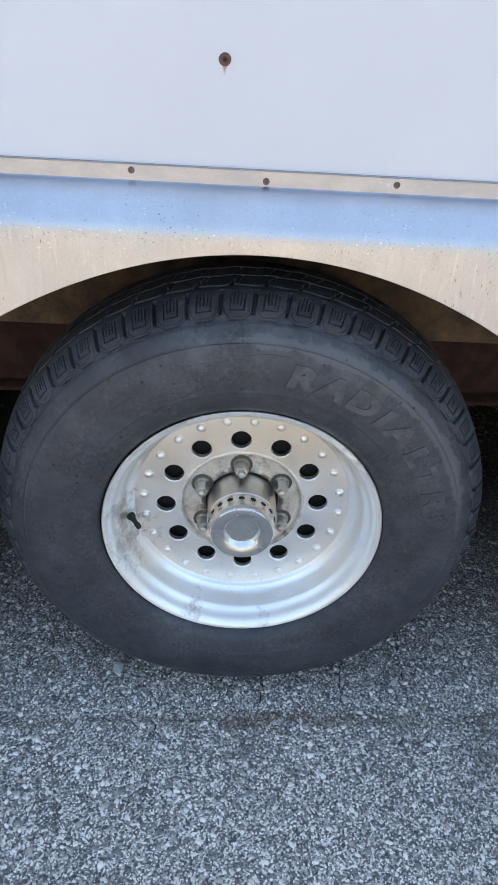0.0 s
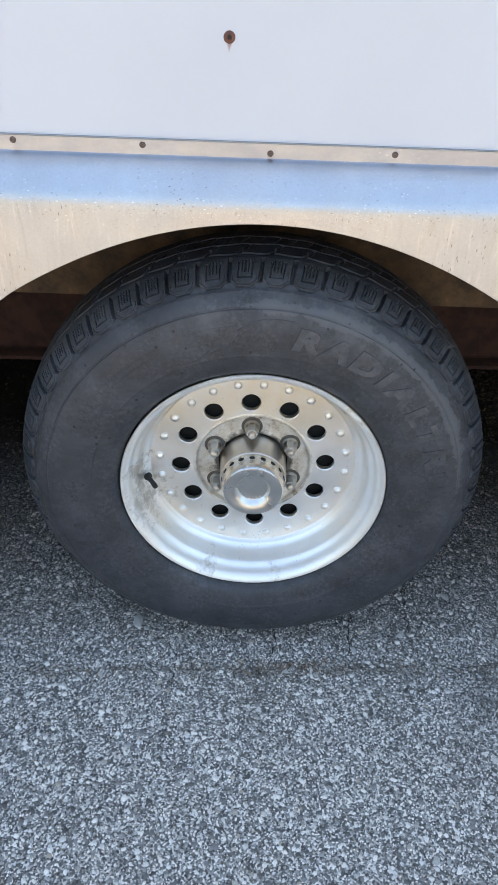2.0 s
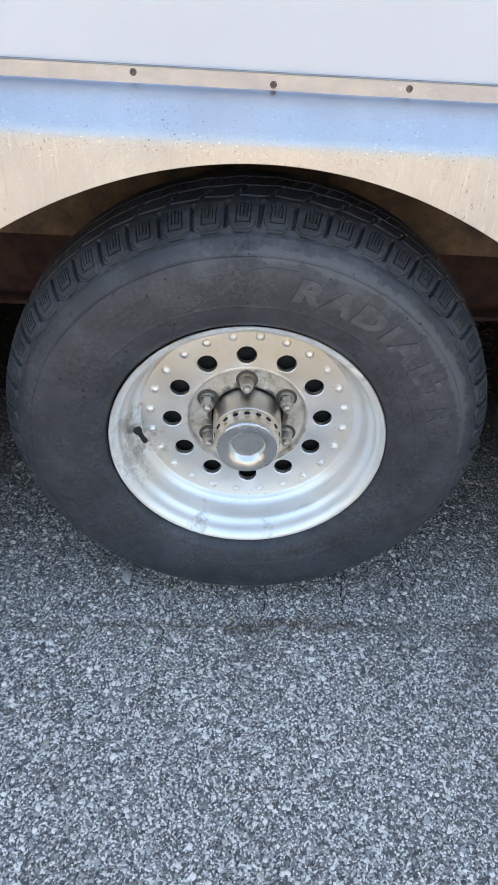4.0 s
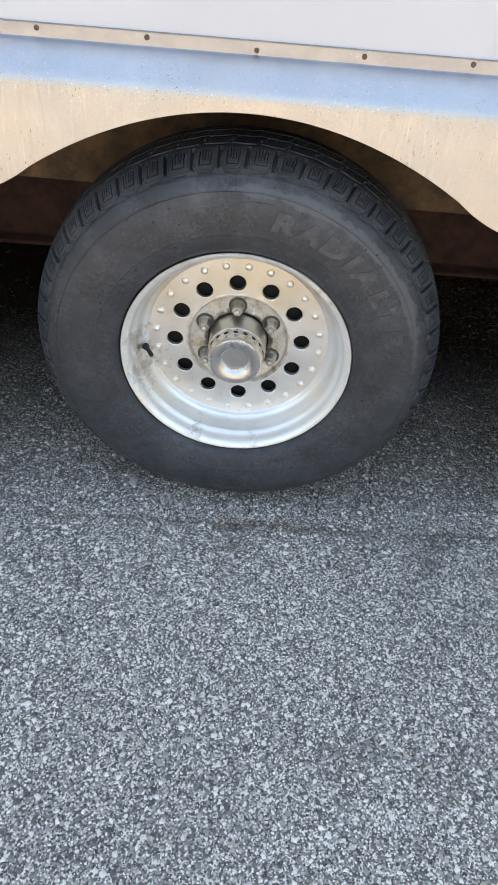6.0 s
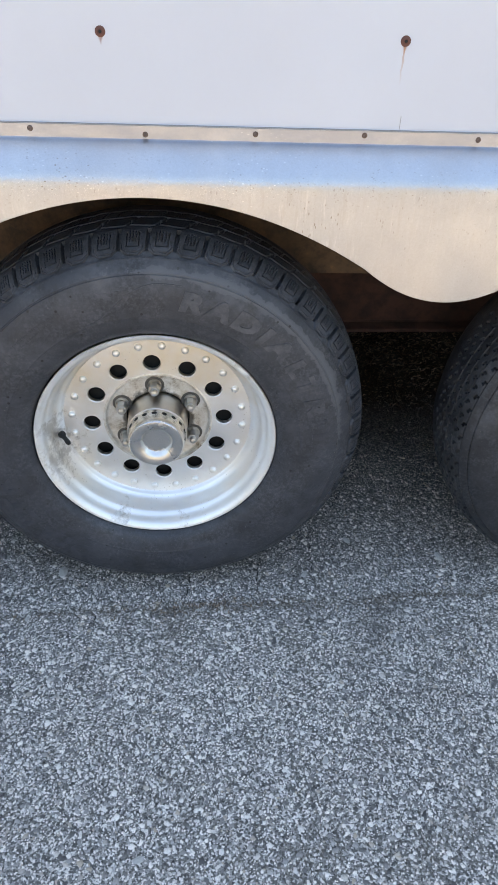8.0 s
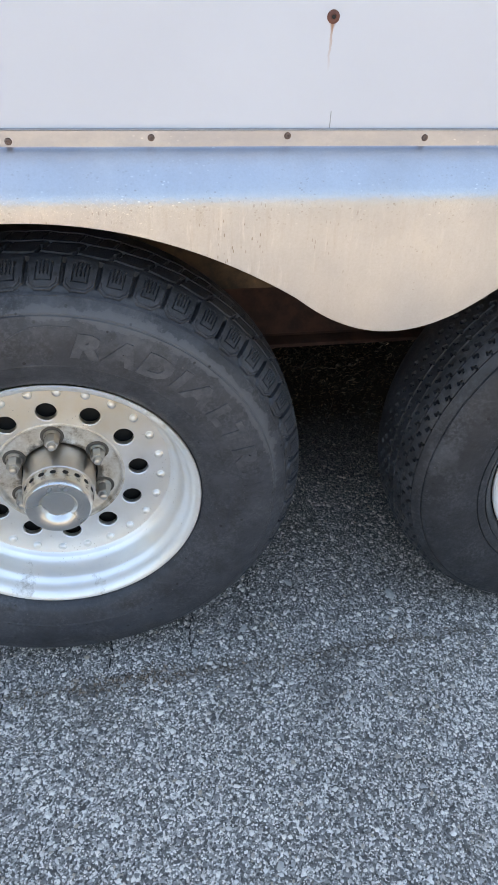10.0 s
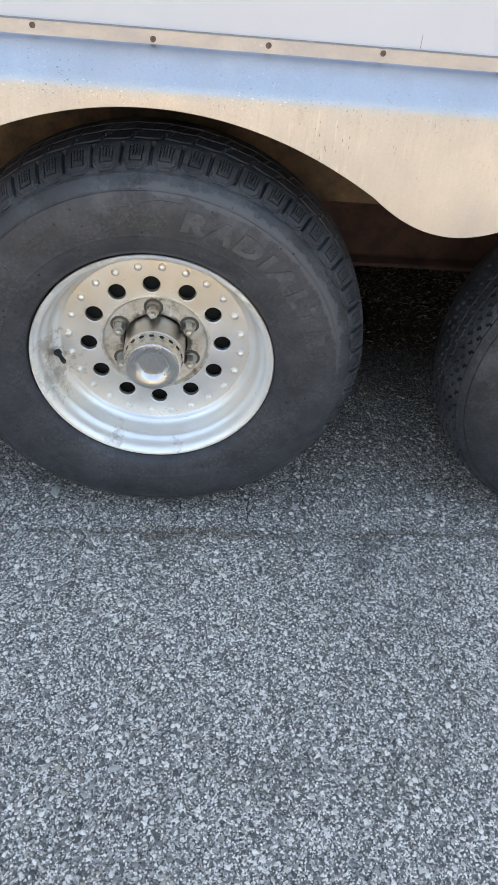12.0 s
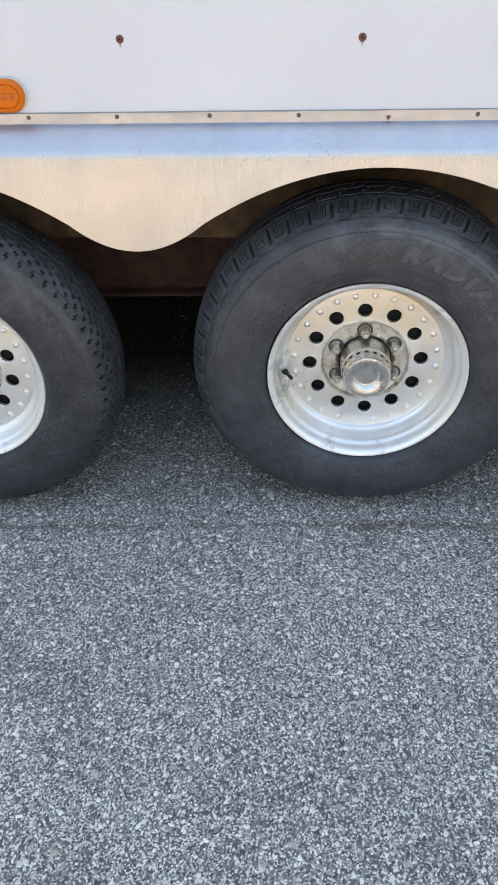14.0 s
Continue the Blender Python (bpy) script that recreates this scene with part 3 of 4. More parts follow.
def sidewall_points(n, ridges, grooved):
    prof = [(0.2045, 0.055), (0.2062, 0.032), (0.2078, 0.0245), (0.2112, 0.0187), (0.2145, 0.0143), (0.219, 0.0101), (0.2235, 0.0073),
            (0.232, 0.004), (0.2436, 0.0015), (0.2445, 0.0014), (0.2453, 0.0008), (0.2467, 0.0005), (0.2475, 0.0008), (0.2484, 0.0007), (0.26, -0.0006), (0.275, -0.0008), (0.29, 0.0012), (0.3, 0.0042),
            (0.3067, 0.00652), (0.3075, 0.0068), (0.3083, 0.0086), (0.3095, 0.009), (0.3105, 0.0086), (0.3113, 0.00908), (0.317, 0.0125), (0.324, 0.0185), (0.3262, 0.0206), (0.3268, 0.0204), (0.328, 0.0218),
            (0.329, 0.0238), (0.333, 0.0275), (0.336, 0.0312)]
    if not ridges:
        # the older tyre has two narrow grooves near the rim
        grooves = [(0.2217, 0.0083), (0.2225, 0.0079), (0.2232, 0.0097), (0.2244, 0.0091), (0.2252, 0.0066), (0.226, 0.0062), (0.2364, 0.0029), (0.2372, 0.0027), (0.238, 0.0046), (0.2392, 0.0043), (0.24, 0.0022), (0.2408, 0.002)]
        if grooved:
            prof = prof[:5] + [p for p in prof[5:7] if p[0] < 0.222] + grooves + [p for p in prof if p[0] > 0.25]
        prof = [p for p in prof if p[0] < 0.243 or 0.25 < p[0] < 0.306] + [(0.311, 0.0086), (0.317, 0.0125)]
    else:
        prof = [p for p in prof if p[0] < 0.3285] + [(0.329, 0.0235)]
    prof = np.array(prof)
    prof[:, 0] += 0.0075 * np.clip((prof[:, 0] - 0.21) / 0.12, 0, 1)
    a = np.arange(n) * 2 * np.pi / n
    return np.stack([prof[:, :1] * np.cos(a), prof[:, 1:] + 0 * a, prof[:, :1] * np.sin(a)], -1)


SQUARE_TREAD = [(0.329, 0.0235), (0.3335, 0.0275), (0.340, 0.0345), (0.3465, 0.0425), (0.352, 0.051), (0.3563, 0.0605), (0.3585, 0.071), (0.3605, 0.09), (0.3612, 0.1125),
                (0.3605, 0.135), (0.3585, 0.154), (0.352, 0.174), (0.340, 0.1905), (0.32, 0.206), (0.28, 0.222), (0.23, 0.22), (0.2, 0.205)]
ROUND_TREAD = [(0.317, 0.0125), (0.3255, 0.0192), (0.333, 0.027), (0.3392, 0.035), (0.344, 0.0445), (0.3478, 0.056), (0.3502, 0.069), (0.3518, 0.084), (0.3526, 0.099), (0.353, 0.1125),
               (0.3526, 0.127), (0.351, 0.145), (0.346, 0.168), (0.337, 0.1875), (0.32, 0.206), (0.28, 0.222), (0.23, 0.22), (0.2, 0.205)]


def tread_profile(rows, key):
    """From the outer shoulder over the tread to the inner shoulder: radius, y, the outward way, and the distance run in millimetres."""
    key = np.array(key)
    key[:, 0] += 0.0075 * np.clip((key[:, 0] - 0.21) / 0.12, 0, 1)
    run = np.r_[0, np.cumsum(np.hypot(*np.diff(key, axis=0).T))] * 1000
    s = np.r_[np.linspace(0, 54, rows), np.linspace(54, 146, rows)[1:], run[run > 147]]
    r, y = np.interp(s, run, key[:, 0]), np.interp(s, run, key[:, 1])
    tr, ty = np.gradient(r), np.gradient(y)
    size = np.hypot(tr, ty)
    return r, y, ty / size, -tr / size, s


def lug_depth(f, s, y):
    """Depth in millimetres of the cuts of the blocky tread; f runs from -0.5 to 0.5 over one block."""
    s = s - 6.0
    at = (f + 0.05 * np.clip((s - 20) / 20, -1, 1)) * 43
    u = np.abs(at)
    # a shoulder block is a tombstone with a cut-off foot; the gaps beside it are deep, the notch under it shallow
    inside = np.minimum(np.minimum(18.6 - u, s + 3.0), 0.72 * (s + 3.0) + 0.69 * (9.5 - u))
    deep = np.clip(-inside / 1.0, 0, 1) * (2.6 + 5.2 * np.clip((s - 3) / 8, 0, 1))
    line = 1.2 * (np.abs(inside - 2.7) < 0.6) * (s < 13)
    zig = 1.5 * (np.abs(((s / 3.2) % 2) - 1) - 0.5)
    side = (np.abs(u - 9.0) < 0.8) & (s > 9) & (s < 34)
    foot = (u < 9.8) & (np.abs(s - 9) < 0.9)
    mid = ((np.abs(at - zig) < 0.7) | (np.abs(np.abs(at) - 4.4 - 0.6 * zig) < 0.5)) & (s > 16) & (s < 37)
    shoulder = np.maximum(np.maximum(deep, line), 2.6 * (side | foot | mid)) * (s < 41)
    ring = lambda at, w: np.clip(1.3 - np.abs(y - at) / w, 0, 1)
    wave = 0.0012 * np.sin(2 * np.pi * (f + 0.2))
    rings = 4.2 * sum(ring(a + wave, 0.0012) for a in (0.0695, 0.0975, 0.126, 0.1545))
    slant = ((f + (y - 0.0847) / 0.028 * 0.42 + 0.5) % 1.0) - 0.5
    hook = np.where(np.abs(y - 0.0835) < 0.002, 0.11, 0.05)
    rib = 6.5 * (np.abs(slant) < hook) * (y > 0.0695) * (y < 0.0975) * (s > 41)
    sipe = 3.0 * (np.abs(((slant + 0.5 + 0.02 * np.sign(np.sin(y * 2400))) % 1.0) - 0.5) < 0.022) * (y > 0.0695) * (y < 0.081) * (s > 41)
    centre = 3.0 * (np.abs(((f * 2 + (y - 0.1125) * 20 + 0.5) % 1.0) - 0.5) < 0.06) * (y > 0.102) * (y < 0.123)
    far = 5.0 * (np.abs(f) > 0.43) * (y > 0.157)
    cut = shoulder
    for more in (rings * (s > 38), rib, sipe, centre, far * (y < 0.195)):
        cut = np.maximum(cut, more)
    return cut


def rib_depth(f, s, y, first=0):
    """The older highway tread: rows of lightning-shaped nicks, threaded on narrow grooves that run round."""
    cut = np.zeros_like(f * s)
    for k, at in enumerate((13, 29, 40, 51, 61, 72, 83, 94, 105, 116, 127)):
        # each nick is two slanting halves, set off from one another; long in the first row, short in the rest
        if k < first:
            continue
        reach, wide, lean = (7.5, 0.04, -0.014) if k == 0 else (4.4, 0.055, -0.016)
        off = np.where(s > at, -0.12, 0.12)
        run = ((f + 0.43 * k + (s - at) * -lean + off + 0.5) % 1.0) - 0.5
        tie = (np.abs(s - at) < 1.3) & (np.abs(((f + 0.43 * k + 0.5) % 1.0) - 0.5) < 0.15)
        cut = np.maximum(cut, 8.0 * ((np.abs(run) < wide) & (np.abs(s - at) < reach) | tie))
    for at in (21.5, 45.5, 66.5, 88) if not first else (6, 24, 45.5, 66.5, 88):
        cut = np.maximum(cut, 2.5 * np.clip(1.3 - np.abs(s - at) / 0.7, 0, 1))
    return cut * (s > 1.2)


def tyre_mesh(name, blocks, fine, depth, rows, ridges, grooved=False):
    side, quads_a = grid_mesh(flattened(sidewall_points(320, ridges, grooved)), True)
    r, y, nr, ny, s = tread_profile(rows, SQUARE_TREAD if ridges else ROUND_TREAD)
    n = blocks * fine
    a = np.arange(n) * 2 * np.pi / n
    f = ((np.arange(n) / fine) % 1.0) - 0.5
    d = depth(f[None], s[:, None], y[:, None]) / 1000
    rr, yy = r[:, None] - nr[:, None] * d, y[:, None] - ny[:, None] * d
    tread, quads_b = grid_mesh(flattened(np.stack([rr * np.cos(a), yy + 0 * a, rr * np.sin(a)], -1)), True)
    verts = np.concatenate([side, tread])
    quads = np.concatenate([quads_a, quads_b + len(side)])
    me = mesh_of(name, verts, quads.ravel(), np.full(len(quads), 4))
    me.polygons.foreach_set("use_smooth", [True] * len(me.polygons))
    me.set_sharp_from_angle(angle=radians(32))
    return me


def side_y(r):
    """The sidewall's y at a radius."""
    r = (r + 0.0131) / 1.0625 if r > 0.21 else r
    return float(np.interp(r, [0.216, 0.2445, 0.26, 0.275, 0.29, 0.3, 0.3075, 0.317], [0.0062, 0.001, -0.0006, -0.0008, 0.0012, 0.0042, 0.0068, 0.0125]))


def arc_letter(letter, deg, radius, height, lift=0.0012):
    """A raised letter on the sidewall, its foot to the hub, leaning a little forward."""
    cu = bpy.data.curves.new("letter", "FONT")
    cu.body, cu.size, cu.extrude, cu.align_x, cu.offset = letter, height * 1.36, 0.0005, "CENTER", 0.0024
    cu.resolution_u = 3
    ob = bpy.data.objects.new("letter", cu)
    me = bpy.data.meshes.new_from_object(ob)
    bm = bmesh.new()
    bm.from_mesh(me)
    bmesh.ops.triangulate(bm, faces=bm.faces[:])
    for _ in range(3):
        long = [e for e in bm.edges if e.calc_length() > 0.006]
        if long:
            bmesh.ops.subdivide_edges(bm, edges=long, cuts=1)
    for v in bm.verts:
        x, h, e = v.co.x * 1.34, v.co.y, v.co.z
        r = radius + h - height / 2
        th = radians(deg) - (x + 0.2 * (h - height / 2)) / radius
        v.co = (r * math.cos(th), side_y(r) - (lift if e > 0 else -0.0006), r * math.sin(th))
    bpy.data.objects.remove(ob)
    bpy.data.meshes.remove(me)
    bpy.data.curves.remove(cu)
    return bm


def arc_bars(rows):
    """Raised marks too worn to read: short bars round the sidewall. Rows of first degree, last degree, radius, height, count."""
    bm = bmesh.new()
    for a0, a1, radius, height, count in rows:
        for k in range(count):
            a, b = (radians(a0 + (a1 - a0) * (k + e) / count) for e in (0.12, 0.82))
            ring = []
            for r, lift in ((radius - height / 2, 0.0007), (radius + height / 2, 0.0007)):
                for th in (a, b):
                    ring.append(bm.verts.new((r * math.cos(th), side_y(r) - lift, r * math.sin(th))))
            low = [bm.verts.new((v.co.x, v.co.y + 0.002, v.co.z)) for v in ring]
            i = (0, 1, 3, 2)
            bm.faces.new([ring[j] for j in i])
            for p, q in zip(i, i[1:] + i[:1]):
                bm.faces.new((ring[p], ring[q], low[q], low[p]))
    return bm


def swoosh_mesh():
    """A thin moulded line that sweeps up in front of the lettering and runs on round it."""
    way = [(112 - 1.2 * k, 0.2515 + 0.051 * (0.5 - 0.5 * math.cos(math.pi * min(1, k / 21)))) for k in range(27)]
    bm = bmesh.new()
    prev = None
    for deg, r in way:
        row = []
        for dr, lift in ((-0.0009, -0.0004), (-0.0003, 0.0007), (0.0003, 0.0007), (0.0009, -0.0004)):
            q = r + dr
            row.append(bm.verts.new((q * math.cos(radians(deg)), side_y(q) - lift, q * math.sin(radians(deg)))))
        if prev:
            for i in range(3):
                bm.faces.new((prev[i], prev[i + 1], row[i + 1], row[i]))
        prev = row
    return bm


def pierced_face(inner, outer, y, hole_r, hole_at, count, turn, depth):
    """A flat ring with round holes cut through it, and the walls of the holes."""
    bm = bmesh.new()
    m = 9
    for k in range(count):
        mid = turn + 2 * math.pi * k / count
        lo, hi = mid - math.pi / count, mid + math.pi / count
        edge = [(inner, lo + (hi - lo) * i / m) for i in range(m)] + [(inner + (outer - inner) * i / m, hi) for i in range(m)]
        edge += [(outer, hi - (hi - lo) * i / m) for i in range(m)] + [(outer - (outer - inner) * i / m, lo) for i in range(m)]
        c = Vector((hole_at * math.cos(mid), hole_at * math.sin(mid)))
        rim_v, lip_v, low_v, out_v = [], [], [], []
        for r, a in edge:
            p = Vector((r * math.cos(a), r * math.sin(a)))
            d = (p - c).normalized()
            out_v.append(bm.verts.new((p.x, y, p.y)))
            q = c + d * (hole_r + 0.0012)
            lip_v.append(bm.verts.new((q.x, y, q.y)))
            q = c + d * hole_r
            rim_v.append(bm.verts.new((q.x, y + 0.0012, q.y)))
            low_v.append(bm.verts.new((q.x, y + depth, q.y)))
        for i in range(len(edge)):
            j = (i + 1) % len(edge)
            bm.faces.new((out_v[i], out_v[j], lip_v[j], lip_v[i]))
            bm.faces.new((lip_v[i], lip_v[j], rim_v[j], rim_v[i]))
            bm.faces.new((rim_v[i], rim_v[j], low_v[j], low_v[i]))
    bmesh.ops.remove_doubles(bm, verts=bm.verts[:], dist=1e-5)
    return bm


FACE_Y, HOLE_AT, RIVET_AT, LUG_AT = 0.087, 0.118, 0.1518, 0.0699


def rim_mesh(turn, face_y):
    barrel = [(0.199, 0.07), (0.2005, 0.032), (0.2035, 0.0245), (0.2068, 0.0225), (0.2073, 0.0205), (0.2058, 0.0188), (0.203, 0.0191), (0.2, 0.0206), (0.1968, 0.024), (0.1945, 0.0288), (0.1932, 0.034),
              (0.1918, 0.039), (0.189, 0.0435), (0.1862, 0.0468), (0.184, 0.051), (0.1826, 0.058), (0.181, 0.0655), (0.1788, 0.0715), (0.1758, 0.0772), (0.1722, 0.0802), (0.1702, 0.0822), (0.1688, 0.0852), (0.1665, FACE_Y)]
    barrel = [(r, y if y < 0.036 or r > 0.1985 else 0.036 + (y - 0.036) * (face_y - 0.036) / (FACE_Y - 0.036)) for r, y in barrel]
    bm = lathe_mesh(barrel, 144)
    face = pierced_face(0.093, 0.1665, face_y, 0.0148, HOLE_AT, 12, turn, 0.009)
    me = bpy.data.meshes.new("face")
    face.to_mesh(me)
    face.free()
    bm.from_mesh(me)
    bpy.data.meshes.remove(me)
    return bm


def dome_mesh(r, h, n=16):
    return lathe_mesh([(r, 0.0), (r * 0.97, -h * 0.35), (r * 0.75, -h * 0.78), (r * 0.4, -h * 0.96), (0, -h)], n)


def nut_mesh():
    """A hexagon nut with a flange, a chamfered top and the rounded end of its stud."""
    bm = lathe_mesh([(0.0125, 0.0), (0.0125, -0.003), (0.0105, -0.006)], 18)
    rings = []
    for r, y in ((0.0108, -0.004), (0.0108, -0.019), (0.0092, -0.0222), (0.0062, -0.0222)):
        rings.append([bm.verts.new((r * math.cos(k * math.pi / 3), y, r * math.sin(k * math.pi / 3))) for k in range(6)])
    for p, q in zip(rings, rings[1:]):
        for k in range(6):
            bm.faces.new((p[k], p[(k + 1) % 6], q[(k + 1) % 6], q[k]))
    stud = lathe_mesh([(0.0062, -0.021), (0.0062, -0.027), (0.005, -0.0295), (0.0025, -0.0305), (0, -0.0308)], 12)
    me = bpy.data.meshes.new("stud")
    stud.to_mesh(me)
    stud.free()
    bm.from_mesh(me)
    bpy.data.meshes.remove(me)
    return bm


def sleeve_mesh():
    return lathe_mesh([(0.0545, 0.095), (0.0535, 0.088), (0.053, 0.06), (0.0525, 0.0422), (0.0515, 0.041), (0.049, 0.0405)], 72)


def cap_mesh():
    return lathe_mesh([(0.049, 0.0408), (0.0508, 0.0398), (0.0502, 0.037), (0.0498, 0.03), (0.0492, 0.02), (0.0482, 0.0135),
                       (0.0455, 0.0098), (0.0415, 0.0092), (0.031, 0.0105), (0.0275, 0.0122), (0.0248, 0.0165), (0.0228, 0.0195), (0.0205, 0.02), (0.01, 0.0196), (0, 0.0195)], 72)


def slot_mesh():
    """A dark punched hole on the side of the hub cap."""
    bm = lathe_mesh([(0.004, 0.0), (0.004, -0.0006), (0.0032, -0.0008), (0, -0.0004)], 10)
    for v in bm.verts:
        v.co.x *= 0.9
        v.co.z *= 1.15
    return bm


def valve_mesh():
    bm = lathe_mesh([(0.0078, 0.004), (0.0082, 0.0), (0.0072, -0.003), (0.0052, -0.006), (0.0043, -0.014), (0.0043, -0.018), (0.005, -0.0185), (0.005, -0.028), (0.0038, -0.0305), (0, -0.031)], 18)
    return bm


SHARED = {}
HUB_BACK = Matrix.Translation((0, 0.004, 0))


def piece(name, key, make, material, parent, m, label=""):
    if key not in SHARED:
        ob = part(name, make(), material, parent, label)
        SHARED[key] = ob.data
    else:
        ob = part(name, SHARED[key], material, parent, label)
    ob.matrix_basis = m
    return ob


def build_wheel(trailer, x, turn_deg, blocky, face_y, label, tyre_label, y=0.0, narrow=1.0):
    turn = radians(turn_deg)
    spin = Matrix.Rotation(-turn, 4, "Y")
    wheel = piece("wheel", "rim" if face_y == FACE_Y else "shallow_rim", lambda: rim_mesh(math.pi / 2, face_y), RIM, trailer, Matrix.Translation((x, y, WHEEL_Z)) @ spin, label)
    back = spin.inverted()
    inset = Matrix.Translation((0, face_y - FACE_Y, 0))
    if blocky:
        tyre = part("tyre", tyre_mesh("tyre", 52, 48, lug_depth, 70, True), RUBBER, wheel, tyre_label, smooth=False)
        tyre.matrix_basis = back @ Matrix.Translation((-0.001, 0, 0))
        for k, (letter, deg) in enumerate(zip("RADIALTR", (76.8, 67.6, 58.3, 50.8, 43.6, 34.6, 26.4, 17.6))):
            part("letter", arc_letter(letter, deg, 0.281, 0.03), LETTER, wheel, "raised worn rubber letter" if not k else "").matrix_basis = back
        for letter, deg in zip("RADIALTR", (256.8, 247.6, 238.3, 230.8, 223.6, 214.6, 206.4, 197.6)):
            part("letter", arc_letter(letter, deg, 0.281, 0.03, 0.0009), FAINT_LETTER, wheel).matrix_basis = back
        marks = [(118, 138, 0.287, 0.005, 16), (121, 136, 0.279, 0.003, 14), (96, 106, 0.287, 0.014, 4), (140, 154, 0.284, 0.012, 5), (-70, -50, 0.283, 0.012, 7), (12.5, -4, 0.281, 0.026, 3)]
        part("moulded_line", swoosh_mesh(), LETTER, wheel).matrix_basis = back
        for row in marks:
            tagged(part("moulded_mark", arc_bars([row]), RUBBER, wheel), kind="stuff").matrix_basis = back
    else:
        grooved = face_y == FACE_Y
        tyre = piece("tyre", "grooved_tyre" if grooved else "plain_tyre", lambda: tyre_mesh("tyre", 74, 30, lambda f, s, y: rib_depth(f, s, y, int(grooved)), 60, False, grooved), OLD_RUBBER, wheel, back @ Matrix.Diagonal((1, narrow, 1, 1)), tyre_label)
    piece("hub_plate", "plate", lambda: lathe_mesh([(0.098, 0.0885), (0.0972, 0.0868), (0.0958, 0.0861), (0.094, 0.0863), (0.0925, 0.0878), (0.091, 0.0915), (0.0895, 0.0928), (0.0875, 0.0935), (0.057, 0.0935), (0.056, 0.0945), (0.056, 0.1)], 96), HUB_PLATE, wheel, inset, "stained recessed centre of the wheel")
    # drum added behind the holes, near black to stand for the shade inside
    piece("brake_drum", "drum", lambda: lathe_mesh([(0.0, 0.1), (0.06, 0.104), (0.16, 0.108), (0.165, 0.112), (0.165, 0.17), (0, 0.17)], 64), DRUM, wheel, inset, "near-black drum added behind the holes")
    piece("hub_cap", "cap", cap_mesh, CHROME, wheel, inset @ HUB_BACK, "dull chromed hub cap")
    piece("hub_sleeve", "sleeve", sleeve_mesh, SLEEVE, wheel, inset @ HUB_BACK, "browned steel hub behind the cap")
    for k in range(18):
        a = 2 * math.pi * (k + 0.5) / 18
        m = inset @ HUB_BACK @ Matrix.Rotation(-a, 4, "Y") @ Matrix.Translation((0.0496, 0.0325, 0)) @ Matrix.Rotation(radians(90), 4, "Z")
        piece("vent_hole", "slot", slot_mesh, BLACK, wheel, m)
    for k in range(6):
        a = math.pi / 2 + k * math.pi / 3
        at = (LUG_AT * math.cos(a), 0, LUG_AT * math.sin(a))
        # flat disc round each nut; the pocket's shade is put into its colour
        piece("lug_recess", "recess", lambda: lathe_mesh([(0.0172, 0.0938), (0.0168, 0.0929), (0.016, 0.0926), (0, 0.0928)], 24), RECESS, wheel, inset @ Matrix.Translation(at))
        piece("lug_nut", "nut", nut_mesh, NUT, wheel, inset @ Matrix.Translation((at[0], 0.0935, at[2])), "tarnished steel lug nut")
    for k in range(24):
        a = math.pi / 2 + (k + 0.5) * math.pi / 12
        piece("rivet", "rivet", lambda: dome_mesh(0.0068, 0.0056), RIVET, wheel, Matrix.Translation((RIVET_AT * math.cos(a), face_y, RIVET_AT * math.sin(a))))
    a = radians(183)
    root = Vector((0.171 * math.cos(a), 0.07, 0.171 * math.sin(a) - 0.002))
    aim = Vector((0.034, -0.05, -0.012)).normalized()
    m = Matrix.Translation(root) @ (-aim).to_track_quat("Y", "Z").to_matrix().to_4x4()
    piece("valve_stem", "valve", valve_mesh, BLACK, wheel, m @ Matrix.Scale(0.85, 4), "black rubber valve stem")
    return wheel


# ---- trailer ----
PITCH = 0.887
SKIRT_Y, STRIP_Y = -0.012, 0.037


def arch_z(x):
    """The lower edge of the skirt: an arch over each wheel, a rounded lobe between."""
    x -= 0.003
    if x < -PITCH / 2:
        # the arch over the wheel on this side stands a little closer
        x = -PITCH / 2 + (x + PITCH / 2) * 1.035
    if abs(x) > 1.5 * PITCH:
        return 0.640
    u = abs((x + PITCH / 2) % PITCH - PITCH / 2)
    return 0.790 - u * u / 1.015 if u < 0.318 else 0.640 + (PITCH / 2 - u) ** 2 / 0.3120


